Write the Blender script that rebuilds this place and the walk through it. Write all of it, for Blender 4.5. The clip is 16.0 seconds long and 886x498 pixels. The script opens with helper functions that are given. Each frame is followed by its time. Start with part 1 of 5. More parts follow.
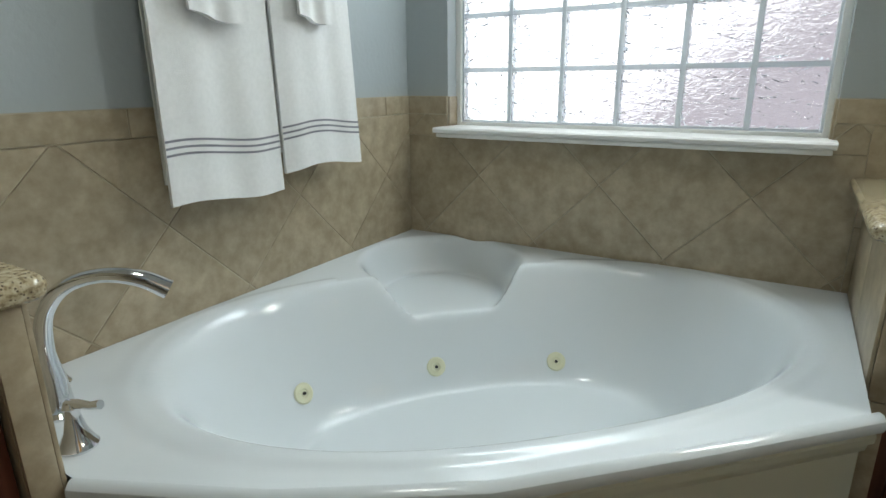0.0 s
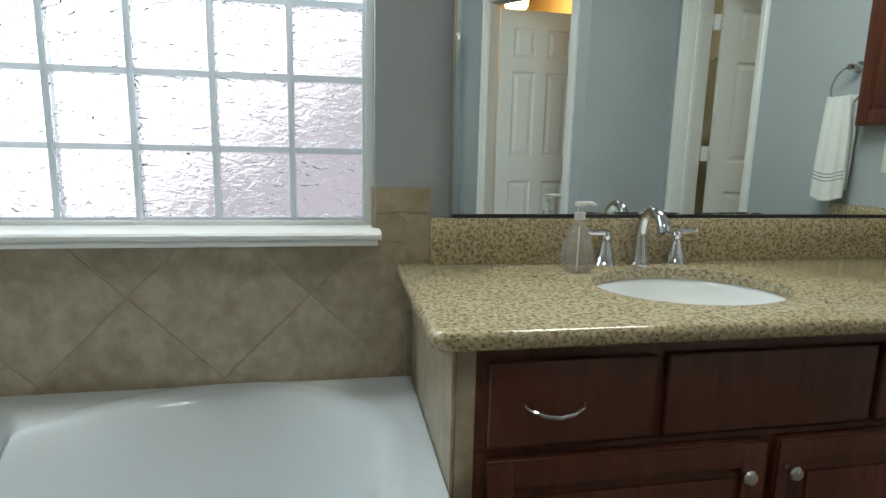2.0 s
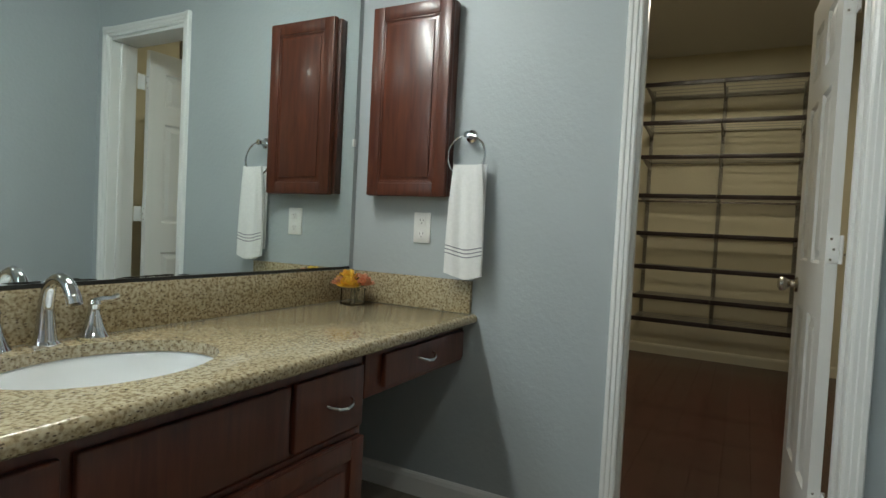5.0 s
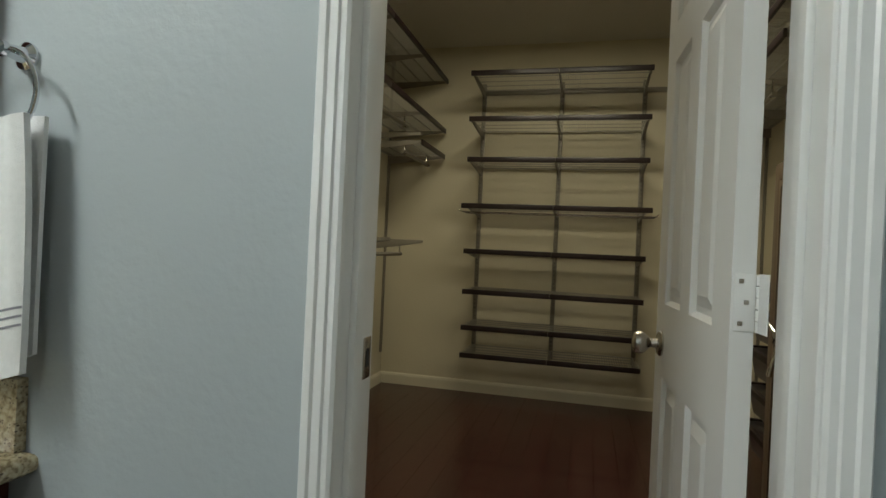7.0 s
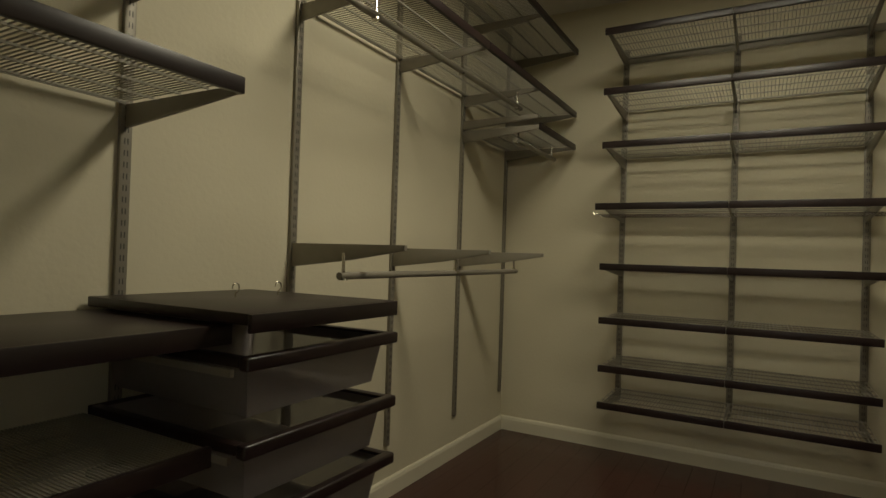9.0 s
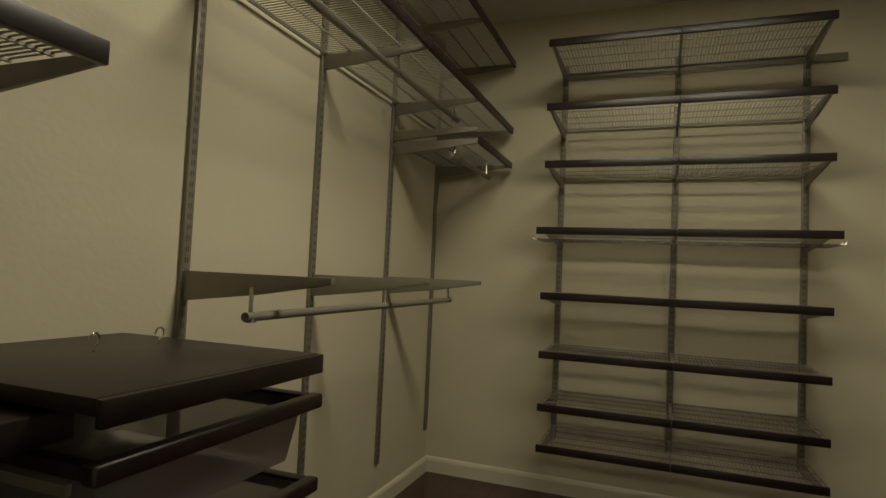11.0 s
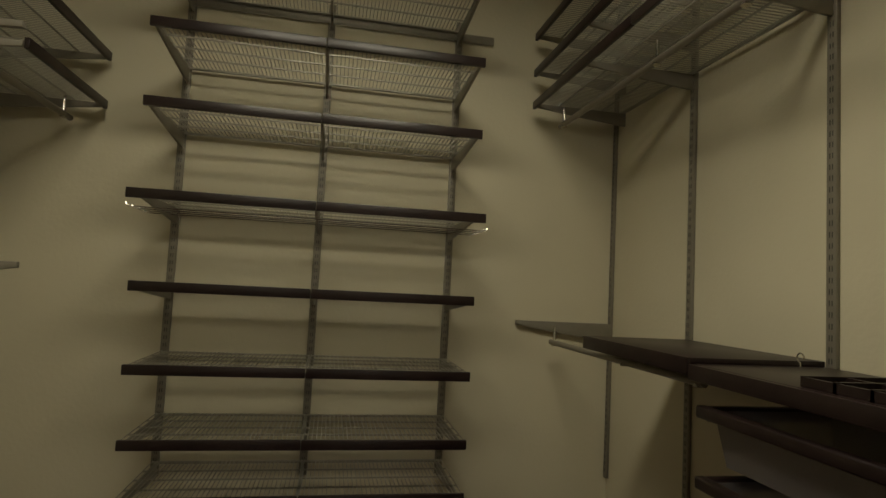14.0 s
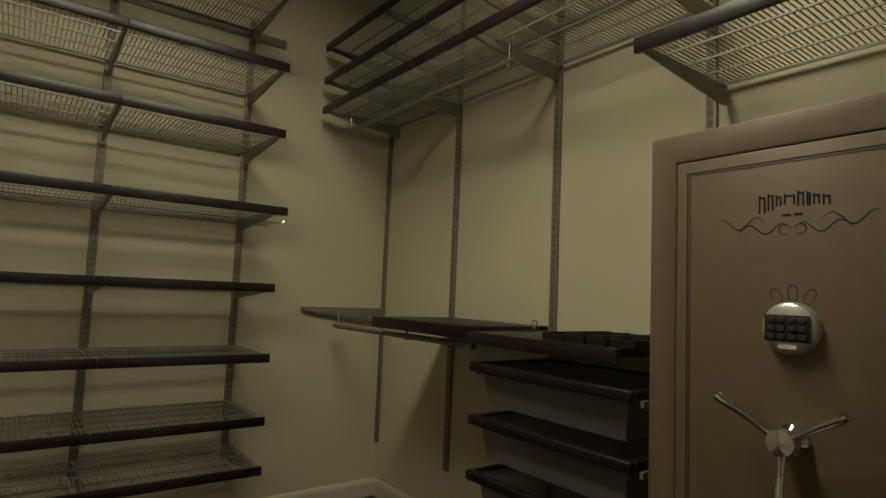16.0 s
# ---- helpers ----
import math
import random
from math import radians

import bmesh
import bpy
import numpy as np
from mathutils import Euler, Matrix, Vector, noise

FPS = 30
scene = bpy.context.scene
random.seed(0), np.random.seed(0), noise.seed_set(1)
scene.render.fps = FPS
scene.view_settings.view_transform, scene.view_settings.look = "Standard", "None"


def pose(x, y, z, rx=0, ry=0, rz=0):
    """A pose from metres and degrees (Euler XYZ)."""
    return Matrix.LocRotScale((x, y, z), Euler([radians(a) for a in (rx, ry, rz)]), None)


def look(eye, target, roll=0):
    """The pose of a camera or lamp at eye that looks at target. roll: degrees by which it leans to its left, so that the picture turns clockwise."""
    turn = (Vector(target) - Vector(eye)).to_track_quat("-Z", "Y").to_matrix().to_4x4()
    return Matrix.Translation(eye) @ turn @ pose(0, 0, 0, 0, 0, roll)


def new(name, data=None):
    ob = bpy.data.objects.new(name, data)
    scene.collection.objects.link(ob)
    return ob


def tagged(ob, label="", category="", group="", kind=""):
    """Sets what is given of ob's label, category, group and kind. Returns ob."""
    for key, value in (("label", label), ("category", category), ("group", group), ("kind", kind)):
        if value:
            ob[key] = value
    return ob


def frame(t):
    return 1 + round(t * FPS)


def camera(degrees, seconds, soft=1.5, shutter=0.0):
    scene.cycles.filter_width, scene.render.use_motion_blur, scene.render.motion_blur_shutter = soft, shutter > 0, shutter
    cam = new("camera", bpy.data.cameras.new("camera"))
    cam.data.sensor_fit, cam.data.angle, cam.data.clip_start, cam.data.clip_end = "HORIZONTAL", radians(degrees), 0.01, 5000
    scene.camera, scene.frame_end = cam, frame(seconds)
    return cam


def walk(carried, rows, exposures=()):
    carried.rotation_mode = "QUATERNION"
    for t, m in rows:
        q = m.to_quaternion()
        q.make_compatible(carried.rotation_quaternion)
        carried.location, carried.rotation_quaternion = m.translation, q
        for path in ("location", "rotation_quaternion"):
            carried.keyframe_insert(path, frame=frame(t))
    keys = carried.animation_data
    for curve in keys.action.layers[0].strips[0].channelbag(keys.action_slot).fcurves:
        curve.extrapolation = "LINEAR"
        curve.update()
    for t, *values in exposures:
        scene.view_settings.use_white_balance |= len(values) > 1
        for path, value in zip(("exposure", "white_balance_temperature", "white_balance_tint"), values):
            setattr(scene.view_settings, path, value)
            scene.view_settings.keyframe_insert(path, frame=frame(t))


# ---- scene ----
cam = camera(75.7, 16.0)
PATH = [
    (0, (0.158, 0.745, 1.018), (-0.839, 2.384, 0.454), -0.5),
    (0.5, (0.114, 0.802, 1.057), (-0.73, 2.523, 0.487), -0.2),
    (1, (0.055, 0.87, 1.058), (-0.352, 2.759, 0.541), 0.5),
    (1.5, (0.091, 0.967, 1.078), (0.031, 2.913, 0.623), 0.9),
    (2, (0.149, 1.113, 1.075), (0.513, 3.048, 0.724), 1.3),
    (2.5, (0.18, 1.153, 1.091), (0.985, 2.96, 0.801), 2.3),
    (3, (0.208, 1.166, 1.085), (1.31, 2.817, 0.838), 2.4),
    (3.5, (0.212, 1.161, 1.08), (1.524, 2.654, 0.859), 2.5),
    (4, (0.207, 1.14, 1.082), (1.716, 2.439, 0.887), 2.8),
    (4.5, (0.208, 1.128, 1.081), (1.86, 2.245, 0.935), 2.7),
    (5, (0.259, 1.151, 1.076), (2.024, 2.089, 1.004), 2.9),
    (5.2, (0.289, 1.157, 1.076), (2.098, 2.009, 1.034), 3.1),
    (7.3, (1.663, 1.142, 1.145), (3.554, 1.619, 1.141), 2.6),
    (7.5, (1.781, 1.137, 1.151), (3.655, 1.674, 1.145), 2.5),
    (8, (2.051, 1.145, 1.159), (3.865, 1.859, 1.162), 2.2),
    (8.5, (2.232, 1.19, 1.151), (3.971, 2.072, 1.173), 1.9),
    (8.7, (2.288, 1.211, 1.15), (3.984, 2.173, 1.176), 1.8),
    (10.8, (2.592, 1.412, 1.2), (4.407, 2.241, 1.285), 2.6),
    (11, (2.63, 1.468, 1.207), (4.497, 2.177, 1.297), 2.6),
    (11.5, (2.736, 1.506, 1.219), (4.664, 2.029, 1.316), 2.6),
    (12, (2.828, 1.479, 1.181), (4.787, 1.864, 1.307), 2.7),
    (12.5, (2.951, 1.406, 1.205), (4.938, 1.601, 1.319), 2.7),
    (13, (3.084, 1.378, 1.197), (5.08, 1.42, 1.324), 2.5),
    (13.5, (3.202, 1.336, 1.182), (5.195, 1.237, 1.31), 2.7),
    (14, (3.302, 1.322, 1.17), (5.262, 0.946, 1.307), 2.9),
    (14.5, (3.324, 1.391, 1.153), (5.194, 0.7, 1.313), 2.9),
    (15, (3.302, 1.528, 1.119), (5.051, 0.572, 1.285), 2.5),
    (15.5, (3.211, 1.603, 1.127), (4.876, 0.507, 1.289), 2.5),
    (16, (3.123, 1.661, 1.126), (4.715, 0.462, 1.286), 2.4),
]
EXPOSURES = [(0, 0.02), (2, 0.05), (3.5, 0.0), (5.2, 0.0), (7.5, 0.0), (8.5, 0.08), (11, 0.08), (13, 0.08), (15.5, 0.02), (16, -0.02)]
walk(cam, [(t, look(eye, target, roll)) for t, eye, target, roll in PATH], EXPOSURES)

# ---- world and light ----
world = bpy.data.worlds.new("world")
scene.world = world
world.use_nodes = True
wn = world.node_tree.nodes
sky = wn.new("ShaderNodeTexSky")
sky.sky_type = "NISHITA"
sky.sun_disc = False
sky.sun_elevation, sky.sun_rotation = radians(45), radians(-60)
world.node_tree.links.new(sky.outputs[0], wn["Background"].inputs[0])
wn["Background"].inputs[1].default_value = 0.1


def lamp(name, kind, m, power, color, size=0.1, size_y=None):
    d = bpy.data.lights.new(name, kind)
    d.energy, d.color = power, color
    if kind == "AREA":
        d.shape, d.size = "RECTANGLE" if size_y else "SQUARE", size
        if size_y:
            d.size_y = size_y
    else:
        d.shadow_soft_size = size
    ob = new(name, d)
    ob.matrix_world = m
    return ob


vanity_lamp = lamp("vanity_lamp", "AREA", look((1.25, 2.52, 2.32), (1.3, 1.7, 0.6)), 19.0, (0.95, 1.0, 0.95), 0.7, 0.10)
bath_lamp = lamp("bath_lamp", "AREA", look((0.1, 1.0, 2.74), (0.1, 1.0, 0)), 9.0, (0.95, 1.0, 0.95), 0.3)
window_lamp = lamp("window_sky_lamp", "AREA", look((-0.37, 2.72, 1.80), (-0.30, 1.60, 0.9)), 15.0, (0.82, 0.96, 1.0), 1.15, 0.36)
closet_lamp = lamp("closet_lamp", "AREA", look((4.2, 1.35, 2.74), (4.2, 1.35, 0)), 27.0, (0.98, 0.90, 0.68), 0.35, 1.0)
toilet_lamp = lamp("toilet_room_lamp", "POINT", pose(1.65, -0.75, 2.3), 26.0, (1.0, 0.72, 0.34), 0.1)

# ---- materials ----


def material(name, base, rough=0.5, metal=0.0, vary=0.0, scale=8.0, bump=0.0, bump_scale=200.0, second=None, coat=0.0, detail=4.0):
    """Base colour with large and small noise variation, and a fine bump."""
    m = bpy.data.materials.new(name)
    m.use_nodes = True
    n, l = m.node_tree.nodes, m.node_tree.links
    b = n["Principled BSDF"]
    b.inputs["Roughness"].default_value, b.inputs["Metallic"].default_value = rough, metal
    b.inputs["Coat Weight"].default_value = coat
    b.inputs["Base Color"].default_value = (*base, 1)
    co = n.new("ShaderNodeTexCoord")
    if vary or second:
        t = n.new("ShaderNodeTexNoise")
        t.inputs["Scale"].default_value, t.inputs["Detail"].default_value = scale, detail
        l.new(co.outputs["Object"], t.inputs["Vector"])
        r = n.new("ShaderNodeValToRGB")
        lo = second or tuple(c * (1 - vary) for c in base)
        r.color_ramp.elements[0].color, r.color_ramp.elements[1].color = (*lo, 1), (*base, 1)
        r.color_ramp.elements[0].position, r.color_ramp.elements[1].position = 0.35, 0.65
        l.new(t.outputs["Fac"], r.inputs["Fac"])
        l.new(r.outputs["Color"], b.inputs["Base Color"])
        mr = n.new("ShaderNodeMapRange")
        mr.inputs["To Min"].default_value, mr.inputs["To Max"].default_value = max(0.02, rough * 0.85), min(1, rough * 1.15)
        l.new(t.outputs["Fac"], mr.inputs["Value"])
        l.new(mr.outputs["Result"], b.inputs["Roughness"])
    if bump:
        t2 = n.new("ShaderNodeTexNoise")
        t2.inputs["Scale"].default_value, t2.inputs["Detail"].default_value = bump_scale, 3.0
        l.new(co.outputs["Object"], t2.inputs["Vector"])
        bp = n.new("ShaderNodeBump")
        bp.inputs["Strength"].default_value, bp.inputs["Distance"].default_value = 0.6, bump
        l.new(t2.outputs["Fac"], bp.inputs["Height"])
        l.new(bp.outputs["Normal"], b.inputs["Normal"])
    return m


def granite_material():
    m = bpy.data.materials.new("granite")
    m.use_nodes = True
    n, l = m.node_tree.nodes, m.node_tree.links
    b = n["Principled BSDF"]
    b.inputs["Roughness"].default_value = 0.09
    co = n.new("ShaderNodeTexCoord")
    nz = n.new("ShaderNodeTexNoise")
    nz.inputs["Scale"].default_value, nz.inputs["Detail"].default_value = 110, 5
    l.new(co.outputs["Object"], nz.inputs["Vector"])
    r = n.new("ShaderNodeValToRGB")
    e = r.color_ramp.elements
    e[0].position, e[0].color = 0.36, (0.22, 0.165, 0.09, 1)
    e[1].position, e[1].color = 0.62, (0.50, 0.43, 0.29, 1)
    x = e.new(0.48)
    x.color = (0.38, 0.31, 0.19, 1)
    l.new(nz.outputs["Fac"], r.inputs["Fac"])
    v = n.new("ShaderNodeTexVoronoi")
    v.inputs["Scale"].default_value, v.inputs["Randomness"].default_value = 128, 1.0
    warp = n.new("ShaderNodeMapping")
    warp.inputs["Rotation"].default_value, warp.inputs["Scale"].default_value = (0.2, 0.4, 0.5), (0.62, 1.25, 1.25)
    l.new(co.outputs["Object"], warp.inputs["Vector"])
    l.new(warp.outputs["Vector"], v.inputs["Vector"])
    sp = n.new("ShaderNodeMapRange")
    sp.inputs["From Min"].default_value, sp.inputs["From Max"].default_value = 0.17, 0.32
    l.new(v.outputs["Distance"], sp.inputs["Value"])
    n2 = n.new("ShaderNodeTexNoise")
    n2.inputs["Scale"].default_value = 75
    l.new(co.outputs["Object"], n2.inputs["Vector"])
    th = n.new("ShaderNodeMath")
    th.operation = "GREATER_THAN"
    th.inputs[1].default_value = 0.42
    l.new(n2.outputs["Fac"], th.inputs[0])
    mx = n.new("ShaderNodeMath")
    mx.operation = "MAXIMUM"
    l.new(sp.outputs["Result"], mx.inputs[0])
    inv = n.new("ShaderNodeMath")
    inv.operation = "SUBTRACT"
    inv.inputs[0].default_value = 1.0
    l.new(th.outputs[0], inv.inputs[1])
    l.new(inv.outputs[0], mx.inputs[1])
    mix = n.new("ShaderNodeMixRGB")
    mix.inputs["Color1"].default_value = (0.085, 0.058, 0.035, 1)
    l.new(mx.outputs[0], mix.inputs["Fac"])
    l.new(r.outputs["Color"], mix.inputs["Color2"])
    l.new(mix.outputs["Color"], b.inputs["Base Color"])
    return m


def wood_material(name, a, c, rough, stretch=(1.0, 1.0, 12.0), scale=6.0, coat=0.0):
    """Grain that runs along the axis with the smallest stretch."""
    m = bpy.data.materials.new(name)
    m.use_nodes = True
    n, l = m.node_tree.nodes, m.node_tree.links
    b = n["Principled BSDF"]
    b.inputs["Roughness"].default_value, b.inputs["Coat Weight"].default_value = rough, coat
    co, mp = n.new("ShaderNodeTexCoord"), n.new("ShaderNodeMapping")
    mp.inputs["Scale"].default_value = stretch
    l.new(co.outputs["Object"], mp.inputs["Vector"])
    t = n.new("ShaderNodeTexNoise")
    t.inputs["Scale"].default_value, t.inputs["Detail"].default_value, t.inputs["Distortion"].default_value = scale, 6, 0.6
    l.new(mp.outputs["Vector"], t.inputs["Vector"])
    r = n.new("ShaderNodeValToRGB")
    r.color_ramp.elements[0].position, r.color_ramp.elements[1].position = 0.3, 0.7
    r.color_ramp.elements[0].color, r.color_ramp.elements[1].color = (*a, 1), (*c, 1)
    l.new(t.outputs["Fac"], r.inputs["Fac"])
    info = n.new("ShaderNodeObjectInfo")
    hs = n.new("ShaderNodeHueSaturation")
    mr = n.new("ShaderNodeMapRange")
    mr.inputs["To Min"].default_value, mr.inputs["To Max"].default_value = 0.85, 1.15
    l.new(info.outputs["Random"], mr.inputs["Value"])
    l.new(mr.outputs["Result"], hs.inputs["Value"])
    l.new(r.outputs["Color"], hs.inputs["Color"])
    l.new(hs.outputs["Color"], b.inputs["Base Color"])
    bp = n.new("ShaderNodeBump")
    bp.inputs["Strength"].default_value, bp.inputs["Distance"].default_value = 0.25, 0.0006
    l.new(t.outputs["Fac"], bp.inputs["Height"])
    l.new(bp.outputs["Normal"], b.inputs["Normal"])
    return m


def tile_material(name, a, c, rough, scale):
    m = bpy.data.materials.new(name)
    m.use_nodes = True
    n, l = m.node_tree.nodes, m.node_tree.links
    b = n["Principled BSDF"]
    b.inputs["Roughness"].default_value = rough
    co, info = n.new("ShaderNodeTexCoord"), n.new("ShaderNodeObjectInfo")
    off = n.new("ShaderNodeVectorMath")
    off.operation = "ADD"
    sc = n.new("ShaderNodeMath")
    sc.operation = "MULTIPLY"
    sc.inputs[1].default_value = 37.0
    l.new(info.outputs["Random"], sc.inputs[0])
    l.new(co.outputs["Object"], off.inputs[0])
    l.new(sc.outputs[0], off.inputs[1])
    t = n.new("ShaderNodeTexNoise")
    t.inputs["Scale"].default_value, t.inputs["Detail"].default_value, t.inputs["Roughness"].default_value = scale, 7, 0.62
    l.new(off.outputs[0], t.inputs["Vector"])
    r = n.new("ShaderNodeValToRGB")
    r.color_ramp.elements[0].position, r.color_ramp.elements[1].position = 0.34, 0.68
    r.color_ramp.elements[0].color, r.color_ramp.elements[1].color = (*a, 1), (*c, 1)
    l.new(t.outputs["Fac"], r.inputs["Fac"])
    hs = n.new("ShaderNodeHueSaturation")
    mr = n.new("ShaderNodeMapRange")
    mr.inputs["To Min"].default_value, mr.inputs["To Max"].default_value = 0.93, 1.07
    l.new(info.outputs["Random"], mr.inputs["Value"])
    l.new(mr.outputs["Result"], hs.inputs["Value"])
    l.new(r.outputs["Color"], hs.inputs["Color"])
    l.new(hs.outputs["Color"], b.inputs["Base Color"])
    bp = n.new("ShaderNodeBump")
    bp.inputs["Strength"].default_value, bp.inputs["Distance"].default_value = 0.35, 0.001
    l.new(t.outputs["Fac"], bp.inputs["Height"])
    l.new(bp.outputs["Normal"], b.inputs["Normal"])
    return m


def glass_material(name, rough=0.0, color=(1, 1, 1), wave=0.0, wave_scale=30.0):
    m = bpy.data.materials.new(name)
    m.use_nodes = True
    n, l = m.node_tree.nodes, m.node_tree.links
    b = n["Principled BSDF"]
    b.inputs["Base Color"].default_value = (*color, 1)
    b.inputs["Transmission Weight"].default_value, b.inputs["Roughness"].default_value, b.inputs["IOR"].default_value = 1.0, rough, 1.45
    if wave:
        co, mp, t, bp = n.new("ShaderNodeTexCoord"), n.new("ShaderNodeMapping"), n.new("ShaderNodeTexNoise"), n.new("ShaderNodeBump")
        mp.inputs["Rotation"].default_value, mp.inputs["Scale"].default_value = (0, radians(35), 0), (1, 1, 2.2)
        l.new(co.outputs["Object"], mp.inputs["Vector"])
        t.inputs["Scale"].default_value, t.inputs["Detail"].default_value, t.inputs["Distortion"].default_value = wave_scale, 1.5, 0.8
        l.new(mp.outputs["Vector"], t.inputs["Vector"])
        bp.inputs["Strength"].default_value, bp.inputs["Distance"].default_value = 1.0, wave
        l.new(t.outputs["Fac"], bp.inputs["Height"])
        l.new(bp.outputs["Normal"], b.inputs["Normal"])
    return m


paint_bath = material("blue_grey_wall_paint", (0.405, 0.445, 0.46), 0.55, vary=0.05, scale=2, bump=0.0022, bump_scale=55)
paint_closet = material("cream_wall_paint", (0.62, 0.57, 0.42), 0.7, vary=0.07, scale=1.5, bump=0.0016, bump_scale=55)
paint_toilet = material("ochre_wall_paint", (0.62, 0.45, 0.22), 0.7, vary=0.04, scale=1.5)
paint_ceiling = material("ceiling_paint", (0.62, 0.60, 0.54), 0.8, bump=0.0015, bump_scale=60)
paint_white = material("white_gloss_paint", (0.78, 0.78, 0.76), 0.30, bump=0.0004, bump_scale=30)
paint_cream_trim = material("cream_trim_paint", (0.66, 0.62, 0.48), 0.4, vary=0.03, scale=4)
granite = granite_material()
wood_red = wood_material("cherry_cabinet_wood", (0.066, 0.017, 0.010), (0.126, 0.036, 0.018), 0.33, (9, 9, 1), 5, 0.1)
wood_floor = wood_material("dark_red_floor_wood", (0.028, 0.007, 0.006), (0.062, 0.015, 0.013), 0.26, (1, 10, 1), 6, 0.1)
wood_dark = wood_material("espresso_wood", (0.009, 0.004, 0.004), (0.019, 0.010, 0.009), 0.40, (2, 12, 2), 6, 0.0)
tile_beige = tile_material("beige_stone_tile", (0.305, 0.248, 0.165), (0.455, 0.38, 0.27), 0.34, 19)
tile_floor_m = tile_material("floor_stone_tile", (0.16, 0.13, 0.10), (0.25, 0.21, 0.16), 0.4, 7)
grout = material("grout", (0.47, 0.41, 0.30), 0.9, vary=0.1, scale=40, bump=0.0004)
acrylic = material("white_acrylic", (0.68, 0.72, 0.745), 0.13, vary=0.01, scale=2)
ceramic = material("white_ceramic", (0.78, 0.80, 0.80), 0.08)
plastic_jet = material("yellowed_plastic", (0.66, 0.66, 0.48), 0.3)
plastic_white = material("white_plastic", (0.74, 0.74, 0.72), 0.35)
plastic_clear = material("clear_plastic", (0.80, 0.80, 0.84), 0.10)
plastic_clear.node_tree.nodes["Principled BSDF"].inputs["Transmission Weight"].default_value = 0.75
plastic_clear.node_tree.nodes["Principled BSDF"].inputs["Alpha"].default_value = 0.42
glass_clear = glass_material("clear_glass", 0.0, (0.96, 0.98, 0.97))
glass_block = glass_material("wavy_glass", 0.03, (0.96, 0.98, 1.0), 0.018, 24)
glass_edge = material("frosted_glass_edge", (0.84, 0.92, 0.98), 0.35)
glass_edge.node_tree.nodes["Principled BSDF"].inputs["Transmission Weight"].default_value = 0.35
chrome = material("polished_chrome", (0.72, 0.73, 0.75), 0.07, 1.0)
nickel = material("brushed_nickel", (0.50, 0.47, 0.42), 0.26, 1.0)
steel_paint = material("platinum_coated_steel", (0.25, 0.228, 0.185), 0.45, 0.3, vary=0.08, scale=20)
mesh_steel = material("platinum_coated_wire", (0.32, 0.305, 0.25), 0.45, 0.3)
# dark grey for the shade inside the uprights' slots
slot_shade_m = material("upright_slot_shade", (0.07, 0.065, 0.055), 0.6)
key_m = material("dark_grey_key", (0.040, 0.034, 0.032), 0.4)
satin_silver = material("satin_silver", (0.66, 0.64, 0.60), 0.34, 0.7)
# near-black: painted shade for openings and the toe kick, also plain black parts
black_and_shade = material("black_and_painted_shade", (0.012, 0.012, 0.012), 0.7)
safe_paint = material("textured_bronze_paint", (0.168, 0.122, 0.084), 0.46, 0.15, vary=0.08, scale=30, bump=0.0005, bump_scale=420)
black_paint = material("black_print", (0.012, 0.010, 0.008), 0.5)
terry = material("white_terry_cloth", (0.80, 0.80, 0.79), 0.95, vary=0.05, scale=90, bump=0.0022, bump_scale=420)
terry_stripe = material("grey_woven_stripe", (0.24, 0.24, 0.27), 0.9, bump=0.0008, bump_scale=400)
petal_y = material("yellow_petal", (0.85, 0.62, 0.08), 0.6, second=(0.80, 0.42, 0.05), scale=60)
petal_p = material("coral_petal", (0.66, 0.22, 0.12), 0.6, second=(0.70, 0.42, 0.26), scale=60)
leaf_m = material("green_leaf", (0.06, 0.08, 0.02), 0.6, vary=0.3, scale=40)
mirror_m = material("silvered_mirror", (0.80, 0.86, 0.84), 0.0, 1.0)
mirror_edge = material("dark_mirror_edge", (0.02, 0.02, 0.018), 0.4)

# basket mesh: fine perforation by alpha
basket_m = bpy.data.materials.new("perforated_mesh")
basket_m.use_nodes = True
_n, _l = basket_m.node_tree.nodes, basket_m.node_tree.links
_b = _n["Principled BSDF"]
_b.inputs["Base Color"].default_value, _b.inputs["Roughness"].default_value, _b.inputs["Metallic"].default_value = (0.24, 0.215, 0.21, 1), 0.5, 0.2
_b.inputs["Alpha"].default_value = 0.74


